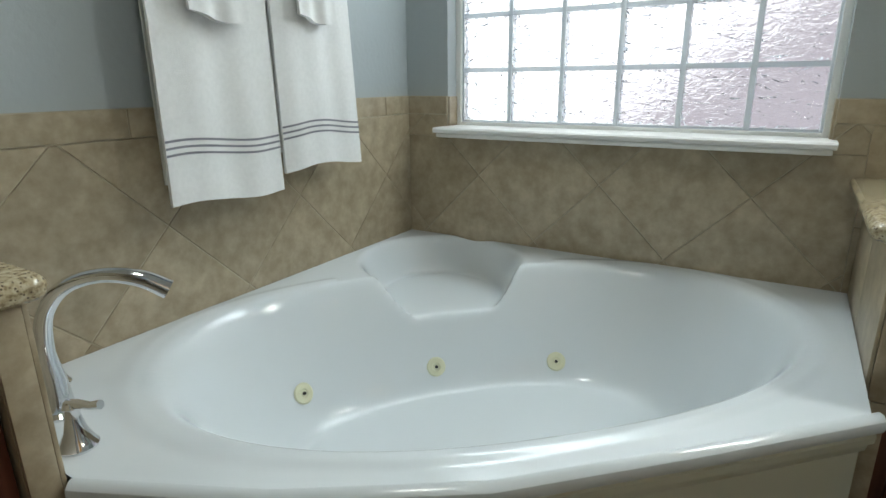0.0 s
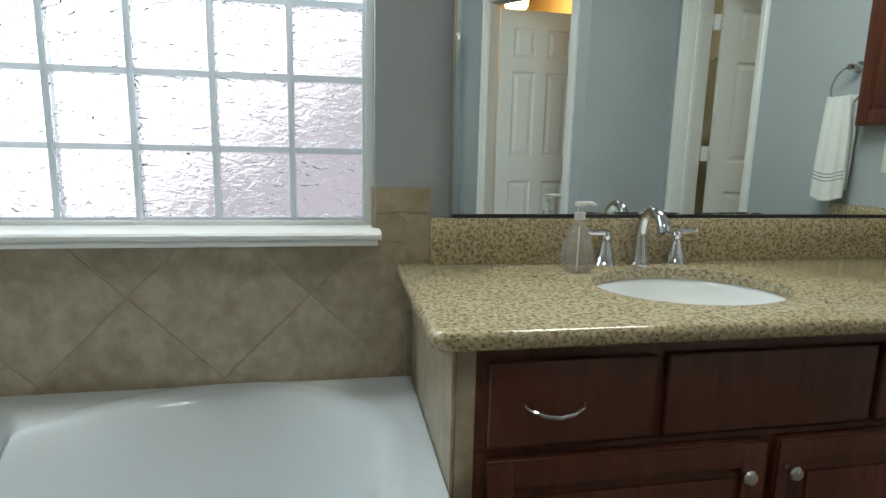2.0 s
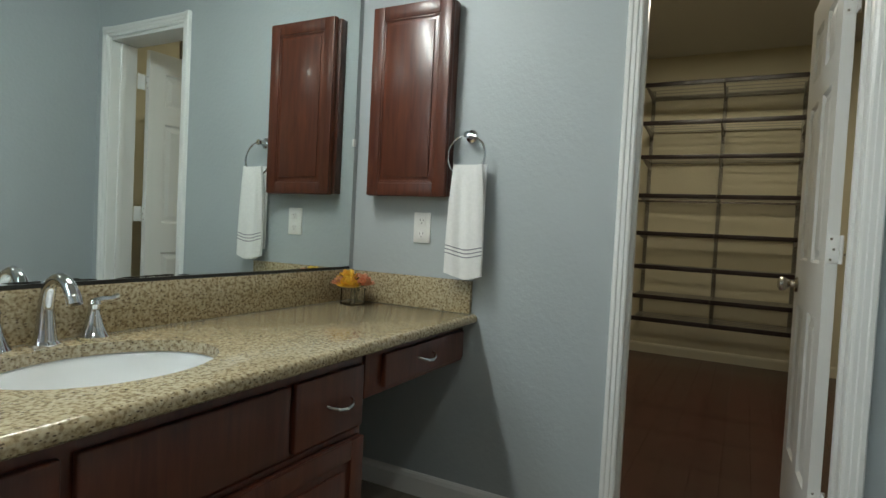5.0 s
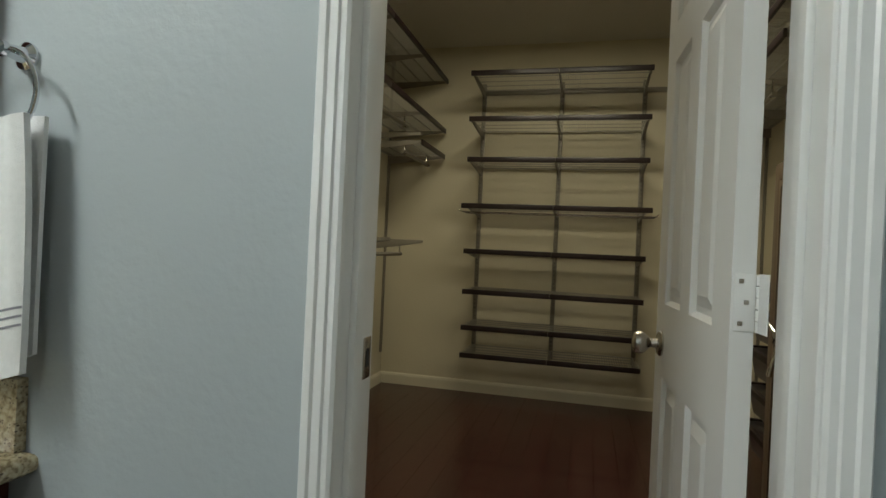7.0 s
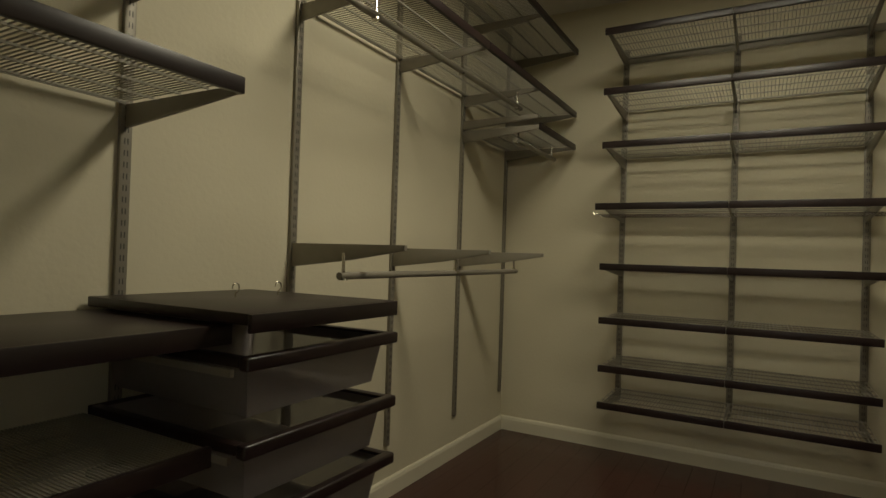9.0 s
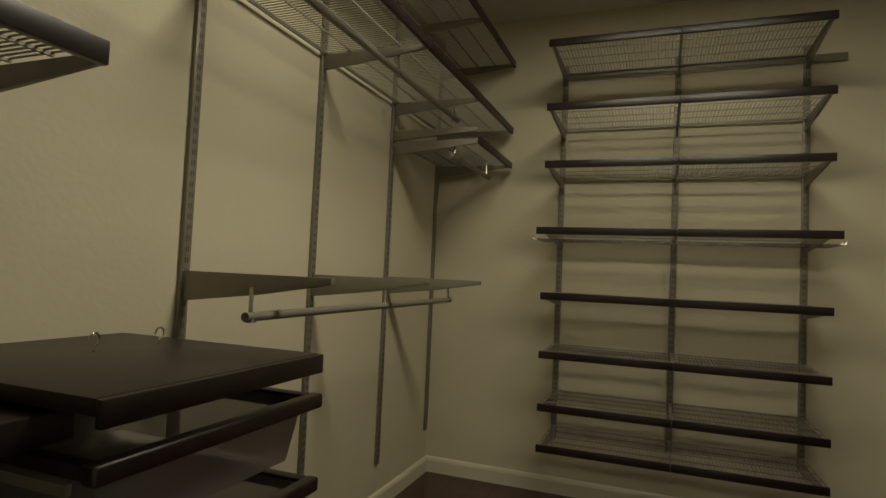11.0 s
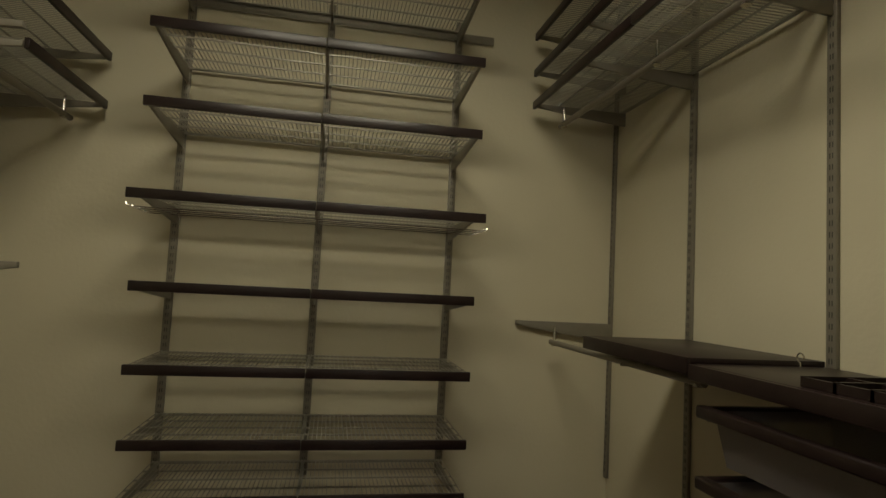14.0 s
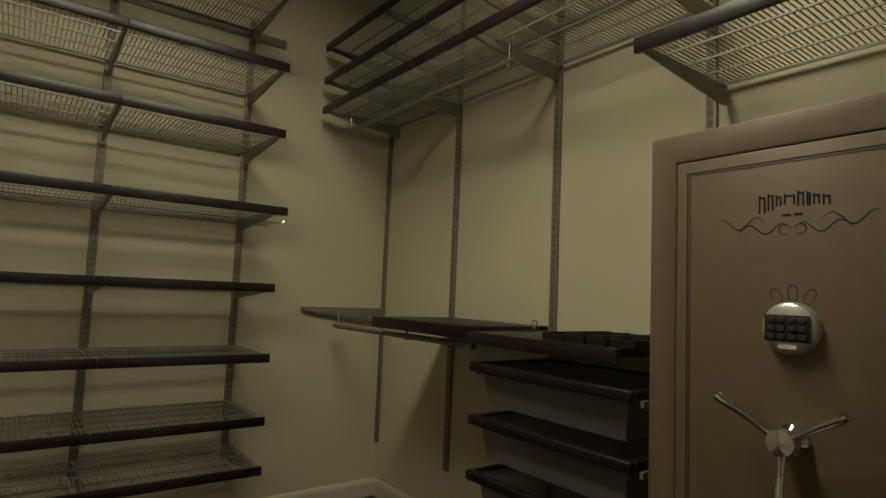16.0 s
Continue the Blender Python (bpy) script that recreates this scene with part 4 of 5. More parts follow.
part("body", box(-0.395, -0.018, -1.2, 0.0, 0.0, CT - 0.038), wood_red, vw, bevel=0.001)
part("face_frame", box(-0.0175, 0.0, -1.2, 0.0, 0.0, CT - 0.038), wood_red, vw, bevel=0.002)
part("drawer", box(0.0005, 0.018, -0.40, -0.035, 0.515, 0.672), wood_red, vw, bevel=0.004)
part("door", box(0.0005, 0.018, -0.56, -0.035, 0.12, 0.488), wood_red, vw, bevel=0.004)

# ---- mirror ----
MY = NY - 0.037
mir = thing("mirror", "large frameless wall mirror with polished edge above the backsplash", "mirror", (0, MY, 0))
part("mirror_glass", box(0.457, EX - 0.030, -0.003, 0.004, 0.897, 2.05), mirror_m, mir)
part("edge_clip", box(0.457, EX - 0.030, -0.005, 0.006, 0.8865, 0.8965), mirror_edge, mir, "thin dark mirror channel")
part("side_strip", box(0.449, 0.4565, -0.004, 0.006, 0.8865, 2.05), nickel, mir, "thin metal side edge")
part("edge_bead", box(EX - 0.0295, EX - 0.002, -0.001, 0.036, 0.888, 2.05), paint_bath, mir, "painted filler strip beside the mirror")
part("clip", box(EX - 0.040, EX - 0.026, -0.008, -0.0035, 1.40, 1.43), plastic_white, mir, "small white plastic mirror clip", bevel=0.001)

bm = bmesh.new()
cr = random.Random(11)
for xa, xb in ((0.86, 1.02), (1.04, 1.16), (1.20, 1.42)):
    x = xa
    while x < xb:
        w, h = cr.uniform(0.012, 0.034), cr.uniform(0.0012, 0.0038)
        pts = [(x + w * math.cos(a) * cr.uniform(0.7, 1.1), 0.8975 + h * (1 + math.sin(a)) * cr.uniform(0.7, 1.1)) for a in (k * math.pi / 4 for k in range(8))]
        bm.faces.new([bm.verts.new((p[0], -0.0036, p[1])) for p in pts])
        x += w * cr.uniform(1.0, 2.2)
part("worn_silver", bm, mirror_edge, mir, "dark worn spots along the mirror's lower edge", kind="stuff")

# ---- wall cabinet ----
wc = thing("wall_cabinet", "cherry wall cabinet with a raised panel door", "cabinet", (EX - 0.002, 2.53, 1.195), rz=-90)
# local: x runs to the south, -y out of the wall
part("body", box(-0.012, 0.358, -0.040, 0.0, 0.005, 0.745), wood_red, wc, bevel=0.002)
wdoor = part("door", box(0.0, 0.36, -0.060, -0.0405, 0.0, 0.75), wood_red, wc, bevel=0.006, segs=3)
bm = bmesh.new()
w_ = 0.052
for bx in ((0.002, w_, 0.002, 0.748), (0.358 - w_, 0.358, 0.002, 0.748), (w_, 0.358 - w_, 0.002, w_), (w_, 0.358 - w_, 0.748 - w_, 0.748)):
    box(bx[0], bx[1], -0.068, -0.0605, bx[2], bx[3], bm)
part("frame", bm, wood_red, wdoor, bevel=0.003)
bm = bmesh.new()
for bx in ((w_, w_ + 0.008, w_, 0.748 - w_), (0.350 - w_, 0.358 - w_, w_, 0.748 - w_), (w_ + 0.008, 0.350 - w_, w_, w_ + 0.008), (w_ + 0.008, 0.350 - w_, 0.740 - w_, 0.748 - w_)):
    box(bx[0], bx[1], -0.065, -0.0605, bx[2], bx[3], bm)
part("bead", bm, wood_red, wdoor, bevel=0.0015)
part("raised_panel", box(w_ + 0.022, 0.336 - w_, -0.066, -0.0605, w_ + 0.022, 0.726 - w_), wood_red, wdoor, bevel=0.005)

# ---- outlet ----
ot = thing("outlet", "white double outlet plate on a blue-grey wall", "outlet", (EX - 0.001, 2.295, 1.075), rz=-90)
part("plate", box(-0.038, 0.038, -0.006, 0.0, -0.060, 0.060), plastic_white, ot, bevel=0.002)
for z in (-0.027, 0.027):
    soc = part("socket", box(-0.017, 0.017, -0.009, -0.0065, z - 0.018, z + 0.018), plastic_white, ot, bevel=0.001)
    # socket slots as thin black boxes, their inner shade painted on
    sl = bmesh.new()
    for x in (-0.007, 0.007):
        box(x - 0.001, x + 0.001, -0.0098, -0.0092, z - 0.001, z + 0.007, sl)
    box(-0.002, 0.002, -0.0098, -0.0092, z - 0.011, z - 0.007, sl)
    part("slot_face", sl, black_and_shade, soc, "outlet slots with their shade painted black")

# ---- towels ----


def cloth(width, top, bottom, depth_fn, wave, seed, thick=0.012, nu=36, nv=40, flare=0.0, skew=0.0):
    """A hanging folded cloth: front and back sheets; local x across, -y out, z up."""
    ph = random.Random(seed).uniform(0, 6)

    def pt(u, v):
        x = (u - 0.5) * width * (1 + flare * (1 - v)) + skew * (1 - v)
        y = -depth_fn(v) - wave * (0.4 + 0.6 * (1 - v)) * (math.sin(u * 7.5 + ph) + 0.5 * math.sin(u * 17 + 2 * ph + 2 * v))
        z = bottom + (top - bottom) * v + 0.010 * (1 - v) * math.sin(u * 5 + ph)
        return Vector((x, y, z))
    bm = bmesh.new()
    f = [[bm.verts.new(pt(i / nu, j / nv) + Vector((0, -thick / 2 * math.sin(math.pi * max(0.08, min(0.92, i / nu))) ** 0.4, 0))) for j in range(nv + 1)] for i in range(nu + 1)]
    g = [[bm.verts.new(pt(i / nu, j / nv) + Vector((0, thick / 2 * math.sin(math.pi * max(0.08, min(0.92, i / nu))) ** 0.4, 0))) for j in range(nv + 1)] for i in range(nu + 1)]
    for i in range(nu):
        for j in range(nv):
            bm.faces.new((f[i][j], f[i + 1][j], f[i + 1][j + 1], f[i][j + 1]))
            bm.faces.new((g[i][j], g[i][j + 1], g[i + 1][j + 1], g[i + 1][j]))
    for i in range(nu):
        bm.faces.new((f[i][0], g[i][0], g[i + 1][0], f[i + 1][0]))
        bm.faces.new((f[i][nv], f[i + 1][nv], g[i + 1][nv], g[i][nv]))
    for j in range(nv):
        bm.faces.new((f[0][j], f[0][j + 1], g[0][j + 1], g[0][j]))
        bm.faces.new((f[nu][j], g[nu][j], g[nu][j + 1], f[nu][j + 1]))

    def stripe(z, h):
        b2 = bmesh.new()
        v0, v1 = (z - bottom) / (top - bottom), (z + h - bottom) / (top - bottom)
        rows = []
        for i in range(nu + 1):
            o = Vector((0, -thick / 2 * math.sin(math.pi * max(0.08, min(0.92, i / nu))) ** 0.4 - 0.0012, 0))
            rows.append([b2.verts.new(pt(i / nu, v) + o) for v in (v0, v1)])
        for a, c in zip(rows, rows[1:]):
            b2.faces.new((a[0], c[0], c[1], a[1]))
        return b2
    return bm, stripe


bar = thing("towel_bar", "chrome towel bar on the blue-grey wall", "towel bar", (WX, 0, 1.66))
part("rod", tube([(0.075, 1.48, 0), (0.075, 2.30, 0)], 0.009, 12), chrome, bar, smooth=True)
for y in (1.48, 2.30):
    part("post", tube([(0.001, y, 0), (0.075, y, 0)], [0.016, 0.011], 12), chrome, bar, smooth=True)


def hung_towel(name, label, y, width, bottom, out, seed, stripes, flare=0.05, skew=0.0, top=1.675):
    tw = thing(name, label, "towel", (WX, y, 0), rz=90)
    bm, st = cloth(width, top, bottom, lambda v: out + 0.01 * (1 - v), 0.006, seed, 0.016, flare=flare, skew=skew)
    body = part("cloth", bm, terry, tw, smooth=True)
    bm, _ = cloth(width * 0.84, top, bottom + 0.05, lambda v: 0.040, 0.004, seed + 9, 0.010)
    part("back_fold", bm, terry, tw, smooth=True)
    part("top_fold", tube([(-width / 2, -0.075, top), (width / 2, -0.075, top)], 0.026, 10), terry, tw, smooth=True)
    for z in stripes:
        part("stripe", st(z, 0.0055), terry_stripe, body, "thin grey woven stripe", smooth=True)
    return tw


hung_towel("bath_towel", "long white bath towel with three grey stripes on the bar", 1.70, 0.315, 0.735, 0.100, 1, (0.850, 0.866, 0.882), 0.10, 0.0)
hung_towel("bath_towel", "white bath towel with grey stripes beside another towel", 2.03, 0.30, 0.775, 0.098, 2, (0.868, 0.884, 0.900), 0.08, 0.03)
hung_towel("hand_towel", "white hand towel layered over the bath towel", 1.70, 0.165, 1.165, 0.128, 3, (), 0.04)
hung_towel("hand_towel", "white hand towel with stripes layered over the bath towel", 2.03, 0.145, 1.185, 0.126, 4, (1.285, 1.30, 1.315), 0.04)

ring = thing("towel_ring", "chrome towel ring with a round wall plate", "towel ring", (EX - 0.001, 2.095, 1.43), rz=-90)
part("wall_plate", turned(lathe([(0.0, 0), (0.024, 0), (0.024, 0.006), (0.014, 0.012), (0.010, 0.040), (0.014, 0.044), (0.012, 0.052), (0.0, 0.053)], closed=False), pose(0, 0, 0, 90)), chrome, ring, smooth=True)
pts = [(0.078 * math.sin(a), -0.042 - 0.012 * (1 - math.cos(a)) / 2, -0.078 + 0.078 * math.cos(a)) for a in (2 * math.pi * k / 36 for k in range(37))]
part("ring", tube(pts, 0.0045, 10, cap=False), chrome, ring, smooth=True)
tw = thing("face_towel", "white folded hand towel with grey stripes on a chrome ring", "towel", (EX - 0.001, 2.078, 0), rz=-90)


bm, st = cloth(0.145, 1.325, 0.900, lambda v: 0.060, 0.007, 7, 0.020, flare=0.0)
for v in bm.verts:
    k = max(0.0, min(1.0, (v.co.z - 0.95) / 0.375))
    v.co.x *= 1.06 - 0.28 * k ** 2
    v.co.z += 0.02 * k * (1 - abs(v.co.x) / 0.08) * -1
fb = part("cloth", bm, terry, tw, smooth=True)
for z in (0.978, 0.992, 1.006):
    sb2 = st(z, 0.004)
    for v in sb2.verts:
        k = max(0.0, min(1.0, (v.co.z - 0.95) / 0.375))
        v.co.x *= 1.06 - 0.28 * k ** 2
    part("stripe", sb2, terry_stripe, fb, "thin grey woven stripe", smooth=True)
bm, _ = cloth(0.125, 1.32, 0.93, lambda v: 0.028, 0.004, 8, 0.014)
part("back_fold", bm, terry, tw, smooth=True)

# ---- shower front seen in the mirror ----
sh = thing("shower_enclosure", "clear glass shower panel with a chrome handle", "shower", (0.15, 0.02, 0))
part("glass_panel", box(0, 0.86, -0.004, 0.004, 0.06, 1.95), glass_clear, sh)
part("curb", box(-1.3, 0.87, -0.05, 0.05, 0.0, 0.058), tile_beige, sh, "beige stone curb", bevel=0.003)
part("handle", tube([(0.72, 0.006, 0.95), (0.72, 0.045, 0.95), (0.72, 0.045, 1.20), (0.72, 0.006, 1.20)], 0.008, 10), chrome, sh, smooth=True)

# ---- closet shelving ----
TW = 0.033


def upright(name_label, x, y, z0, z1, facing, group):
    """Slotted wall upright. facing: degrees that turn its -y front."""
    u = thing("upright", name_label, "shelf upright", (x, y, 0), group=group, rz=facing)
    part("channel", box(-TW / 2, TW / 2, -0.015, -0.0005, z0, z1), steel_paint, u, bevel=0.002)
    # slots aren't cut: thin dark boxes paint their shade on the channel
    sl = bmesh.new()
    z = z0 + 0.03
    while z < z1 - 0.03:
        for dx in (-0.0045, 0.0045):
            box(dx - 0.0016, dx + 0.0016, -0.0158, -0.0151, z, z + 0.016, sl)
        z += 0.032
    part("slot_strip", sl, slot_shade_m, u, "row of slots drawn as painted shade", kind="stuff")
    return u


def bracket_mesh(depth, t=0.005, h0=0.062, h1=0.018):
    """Tapered arm: back at y=0, front at y=-depth, top at z=0."""
    return prism([(-0.012, 0.0), (-0.012, -h0), (-0.035, -h0), (-depth * 0.55, -h0 * 0.66), (-depth, -h1), (-depth, 0.0)], "x", -t, t)


def wire_bay(width, depth, pitch=0.0165, zoff=0.0):
    """Ventilated deck: closely spaced cross wires over long wires."""
    bm = bmesh.new()
    n = int(width / pitch)
    for k in range(n + 1):
        x = -width / 2 + 0.003 + (width - 0.006) * k / n
        box(x - 0.0014, x + 0.0014, -depth, -0.018, zoff - 0.0028, zoff, bm)
    for y in (-0.020, -0.034, -depth * 0.30, -depth * 0.53, -depth * 0.76, -depth + 0.006):
        box(-width / 2, width / 2, y - 0.0028, y + 0.0028, zoff - 0.0088, zoff - 0.003, bm)
    return bm


def wire_shelf(label, loc, facing, bays, depth, group, brackets, trim=0.036, name="wire_shelf", hooks=False, pitch=0.0165):
    """bays: list of (x0, x1) along local x; brackets: local x of the arms. The top of the front trim is at loc's z."""
    s = thing(name, label, "wire shelf", loc, group=group, rz=facing)
    for a, c in bays:
        bm = wire_bay(c - a - 0.004, depth - 0.016, pitch)
        part("wire_deck", turned(bm, Matrix.Translation(((a + c) / 2, 0, -0.006))), mesh_steel, s, kind="stuff")
        part("front_trim", box(a + 0.001, c - 0.001, -depth, -depth + 0.016, -trim, 0.0), wood_dark, s, "dark espresso wood front strip", bevel=0.0025)
    for x in brackets:
        part("bracket", turned(bracket_mesh(depth - 0.017), Matrix.Translation((x, 0, -0.014))), steel_paint, s, bevel=0.001)
    if hooks:
        a, c = bays[0][0], bays[-1][1]
        for k in range(4):
            y = -0.12 - k * 0.07
            part("rod", tube([(a - 0.055, y, -0.030), (a - 0.050, y, -0.045), (a - 0.03, y, -0.048), (c + 0.03, y, -0.048), (c + 0.050, y, -0.045), (c + 0.055, y, -0.030)], 0.0025, 6), nickel, s, smooth=True)
    return s


# end wall: facing -x means local -y points to -x: rz = -90; local x runs to -y
EY0, EY1 = 0.775, 2.015
mid_e = (EY0 + EY1) / 2
for y in (0.788, mid_e, 2.004):
    upright("slotted platinum steel upright on the closet's end wall", CE, y, 0.32, 2.46, -90, "uprights on the end wall")
et = thing("top_track", "level platinum steel hanging track on the end wall", "track", (CE, mid_e, 2.385), rz=-90)
part("rail", box(-0.62, 0.78, -0.018, -0.016, -0.02, 0.02), steel_paint, et, bevel=0.001)
part("rail_back", box(-0.62, 0.78, -0.0155, -0.0005, 0.012, 0.02), steel_paint, et)
hw = (EY1 - EY0) / 2
for z, dep in ((2.415, 0.51), (2.088, 0.51), (1.798, 0.51), (1.467, 0.51), (1.143, 0.50), (0.852, 0.49), (0.592, 0.48), (0.393, 0.48)):
    k4 = abs(z - 1.467) < 0.01
    e = 0.03 if k4 else 0.0
    lab = "wide wire shelf with dark wood front" + (" and pull-out rods under it" if k4 else (" near the floor" if z < 0.5 else (" near the ceiling" if z > 2.3 else " on steel brackets")))
    wire_shelf(lab, (CE, mid_e, z), -90, [(-hw - e, 0), (0, hw + e)], dep, "shelves on the end wall", (-0.602, 0.0, 0.602), hooks=k4)

# north wall: rz = 0, local x along x
NP = (3.28, 3.93, 4.59, 5.26, 5.90)
for x, z0 in zip(NP, (0.25, 0.25, 0.25, 0.24, 0.26)):
    upright("slotted platinum steel upright on the closet's long wall", x, CN, z0, 2.62, 0, "uprights on the north wall")
part("rail", box(2.42, 5.93, CN - 0.018, CN - 0.0155, 2.62, 2.66), steel_paint, None, "level platinum steel hanging track near the ceiling", category="track", bevel=0.001)
ND = 0.485
for z, lab in ((2.495, "long wire shelf with dark front near the ceiling"), (2.095, "long wire shelf with dark front above hanging space")):
    wire_shelf(lab, (4.59, CN, z), 0, [(-0.67, 0.0), (0.0, 1.31)] if z < 2.3 else [(-0.67, 0.0), (0.0, 1.31)], ND, "long wall shelves", (-0.66, 0.0, 0.67, 1.30))
wire_shelf("short wire shelf with dark front over a garment rod", (5.58, CN, 1.888), 0, [(-0.32, 0.32)], ND, "long wall shelves", (-0.32, 0.31))


def hang_rod(label, pts, holders, group):
    r = thing("garment_rod", label, "closet rod", pts[0], group=group)
    o = Vector(pts[0])
    part("rod", tube([Vector(p) - o for p in pts], 0.0125, 12), steel_paint, r, smooth=True)
    for h in holders:
        p = Vector(h) - o
        part("holder", tube([p + Vector((0, 0, 0.075)), p + Vector((0, 0, 0.012)), p + Vector((0, 0, -0.014))], [0.005, 0.006, 0.015], 8), nickel, r, "small metal rod holder", smooth=True)
    return r


RY = CN - 0.345
hang_rod("platinum garment rod hung under the low steel brackets", [(3.80, RY, 1.078), (5.30, RY, 1.083)], [(3.82, RY, 1.078), (4.59, RY, 1.09), (5.27, RY, 1.09)], "garment rods")
hang_rod("platinum garment rod under the short shelf", [(5.24, RY, 1.80), (5.90, RY, 1.80)], [(5.28, RY, 1.80), (5.84, RY, 1.80)], "garment rods")
hang_rod("long platinum garment rod under the upper wire shelf", [(3.70, RY, 1.985), (5.30, RY, 1.985)], [(3.95, RY, 1.985), (4.60, RY, 1.985), (5.25, RY, 1.985)], "garment rods")
for x in (3.93, 4.59, 5.26):
    br = thing("low_bracket", "bare platinum steel shelf bracket without a shelf", "shelf bracket", (x, CN, 1.185), group="low brackets")
    part("arm", bracket_mesh(ND + 0.03, 0.009, 0.085, 0.018), steel_paint, br, bevel=0.001)
br = thing("high_bracket", "bare platinum steel bracket beside the short shelf", "shelf bracket", (5.26, CN, 1.935))
part("arm", bracket_mesh(ND - 0.02, 0.010, 0.05, 0.02), steel_paint, br, bevel=0.001)

# near shelves on the north wall, by the doorway
wire_shelf("wire shelf with dark front near the doorway", (2.88, CN, 1.555), 0, [(-0.46, 0.395)], ND, "shelves by the doorway", (-0.30, 0.40), trim=0.04, pitch=0.0135)
wire_shelf("upper wire shelf with dark front near the doorway", (2.88, CN, 1.90), 0, [(-0.46, 0.395)], ND, "shelves by the doorway", (-0.30, 0.40), trim=0.04, pitch=0.0135)


def solid_shelf(label, loc, x0, x1, depth, t=0.045, facing=0):
    s = thing("solid_shelf", label, "shelf", loc, rz=facing)
    part("board", box(x0, x1, -depth, -0.017, -0.018, 0.0), wood_dark, s, bevel=0.0015)
    part("front_trim", box(x0, x1, -depth - 0.012, -depth - 0.0005, -t, 0.001), wood_dark, s, bevel=0.003)
    part("bracket", turned(bracket_mesh(depth - 0.02), Matrix.Translation((x0 + 0.05, 0, -0.0185))), steel_paint, s, bevel=0.001)
    part("bracket", turned(bracket_mesh(depth - 0.02), Matrix.Translation((x1 - 0.03, 0, -0.0185))), steel_paint, s, bevel=0.001)
    return s


solid_shelf("solid espresso wood shelf beside the basket drawers", (0, CN, 0.985), 2.42, 3.24, 0.50)
wire_shelf("low wire shelf with dark wood front beside the basket drawers", (2.81, CN, 0.725), 0, [(-0.39, 0.385)], 0.515, "shelves by the doorway", (-0.34, 0.36), trim=0.045, pitch=0.009)


def basket_unit(label, loc, w, d, zs, facing, lift):
    """Open basket drawers with dark rims under a solid top. Local: x across, -y out."""
    u = thing("basket_drawer_unit", label, "drawer unit", loc, rz=facing)
    for z in zs:
        zz = z - loc[2]
        h = 0.145
        dw = part("drawer", box(-w / 2, w / 2, -d, -d + 0.030, zz - 0.032, zz), wood_dark, u, "dark espresso drawer rim", bevel=0.006, segs=3)
        rim = bmesh.new()
        box(-w / 2, -w / 2 + 0.028, -d + 0.031, -0.03, zz - 0.026, zz - 0.002, rim)
        box(w / 2 - 0.028, w / 2, -d + 0.031, -0.03, zz - 0.026, zz - 0.002, rim)
        box(-w / 2, w / 2, -0.03, -0.017, zz - 0.026, zz - 0.002, rim)
        part("rim", rim, wood_dark, dw, bevel=0.004)
        a0, a1, s = -w / 2 + 0.03, w / 2 - 0.03, 0.022
        b0, b1 = -d + 0.034, -0.034
        bm = bmesh.new()
        top = [bm.verts.new(p) for p in ((a0, b0, zz - 0.010), (a1, b0, zz - 0.010), (a1, b1, zz - 0.010), (a0, b1, zz - 0.010))]
        bot = [bm.verts.new(p) for p in ((a0 + s, b0 + s, zz - h), (a1 - s, b0 + s, zz - h), (a1 - s, b1 - s, zz - h), (a0 + s, b1 - s, zz - h))]
        for k in range(4):
            bm.faces.new((top[k], top[(k + 1) % 4], bot[(k + 1) % 4], bot[k]))
        bm.faces.new(bot)
        part("basket", bm, basket_m, dw, "grey perforated basket")
        for x in (-w / 2 - 0.006, w / 2 + 0.006):
            part("runner", box(x - 0.005, x + 0.005, -d + 0.04, -0.017, zz - 0.045, zz - 0.028), steel_paint, dw, "steel runner")
    part("top_board", box(-w / 2 - 0.01, w / 2 - 0.035, -d - 0.004, -0.017, lift - 0.026, lift), wood_dark, u, "solid espresso top board", bevel=0.003)
    part("top_trim", box(-w / 2 - 0.01, w / 2 - 0.035, -d - 0.018, -d - 0.0045, lift - 0.042, lift - 0.001), wood_dark, u, bevel=0.003)
    return u


nu_ = basket_unit("stack of mesh basket drawers with dark rims and a solid top", (3.485, CN, 0.0), 0.565, 0.605, (0.925, 0.738, 0.570, 0.395), 0, 1.02)
for x in (3.46, 3.62):
    hk = thing("cup_hook", "small brass loop hook on the board", "hook", (x, 2.52, 1.0205))
    part("loop", tube([(0, 0, 0), (0, 0, 0.012)] + [(0.012 * math.sin(a), 0, 0.026 - 0.013 * math.cos(a)) for a in (k * 0.7 for k in range(1, 8))], 0.002, 6), nickel, hk, smooth=True)

# south wall: rz = 180, local x runs to -x
SP = (5.94, 5.30, 4.655, 4.02, 3.38)
for x, z0 in zip(SP, (0.29, 0.30, 0.28, 0.28, 0.28)):
    upright("slotted platinum steel upright on the closet's south wall", x, CS, z0, 2.62, 180, "uprights on the south wall")
part("rail", box(3.0, 5.93, CS + 0.0155, CS + 0.018, 2.62, 2.66), steel_paint, None, "level platinum steel hanging track near the ceiling", category="track", bevel=0.001)
SD = 0.485
for z, lab in ((2.42, "long wire shelf with dark front near the ceiling"), (2.24, "long wire shelf with dark front between two others"), (2.082, "long wire shelf with dark front above a garment rod")):
    wire_shelf(lab, (4.93, CS, z), 180, [(-0.93, -0.015), (-0.015, 0.93)], SD, "south wall shelves", (-0.91, -0.37, 0.275, 0.91))
wire_shelf("wire shelf with dark front above the safe", (3.60, CS, 1.815), 180, [(-0.39, 0.55)], 0.47, "shelf over the safe", (-0.375, 0.22), trim=0.04, pitch=0.0135)
SRY = CS + 0.355
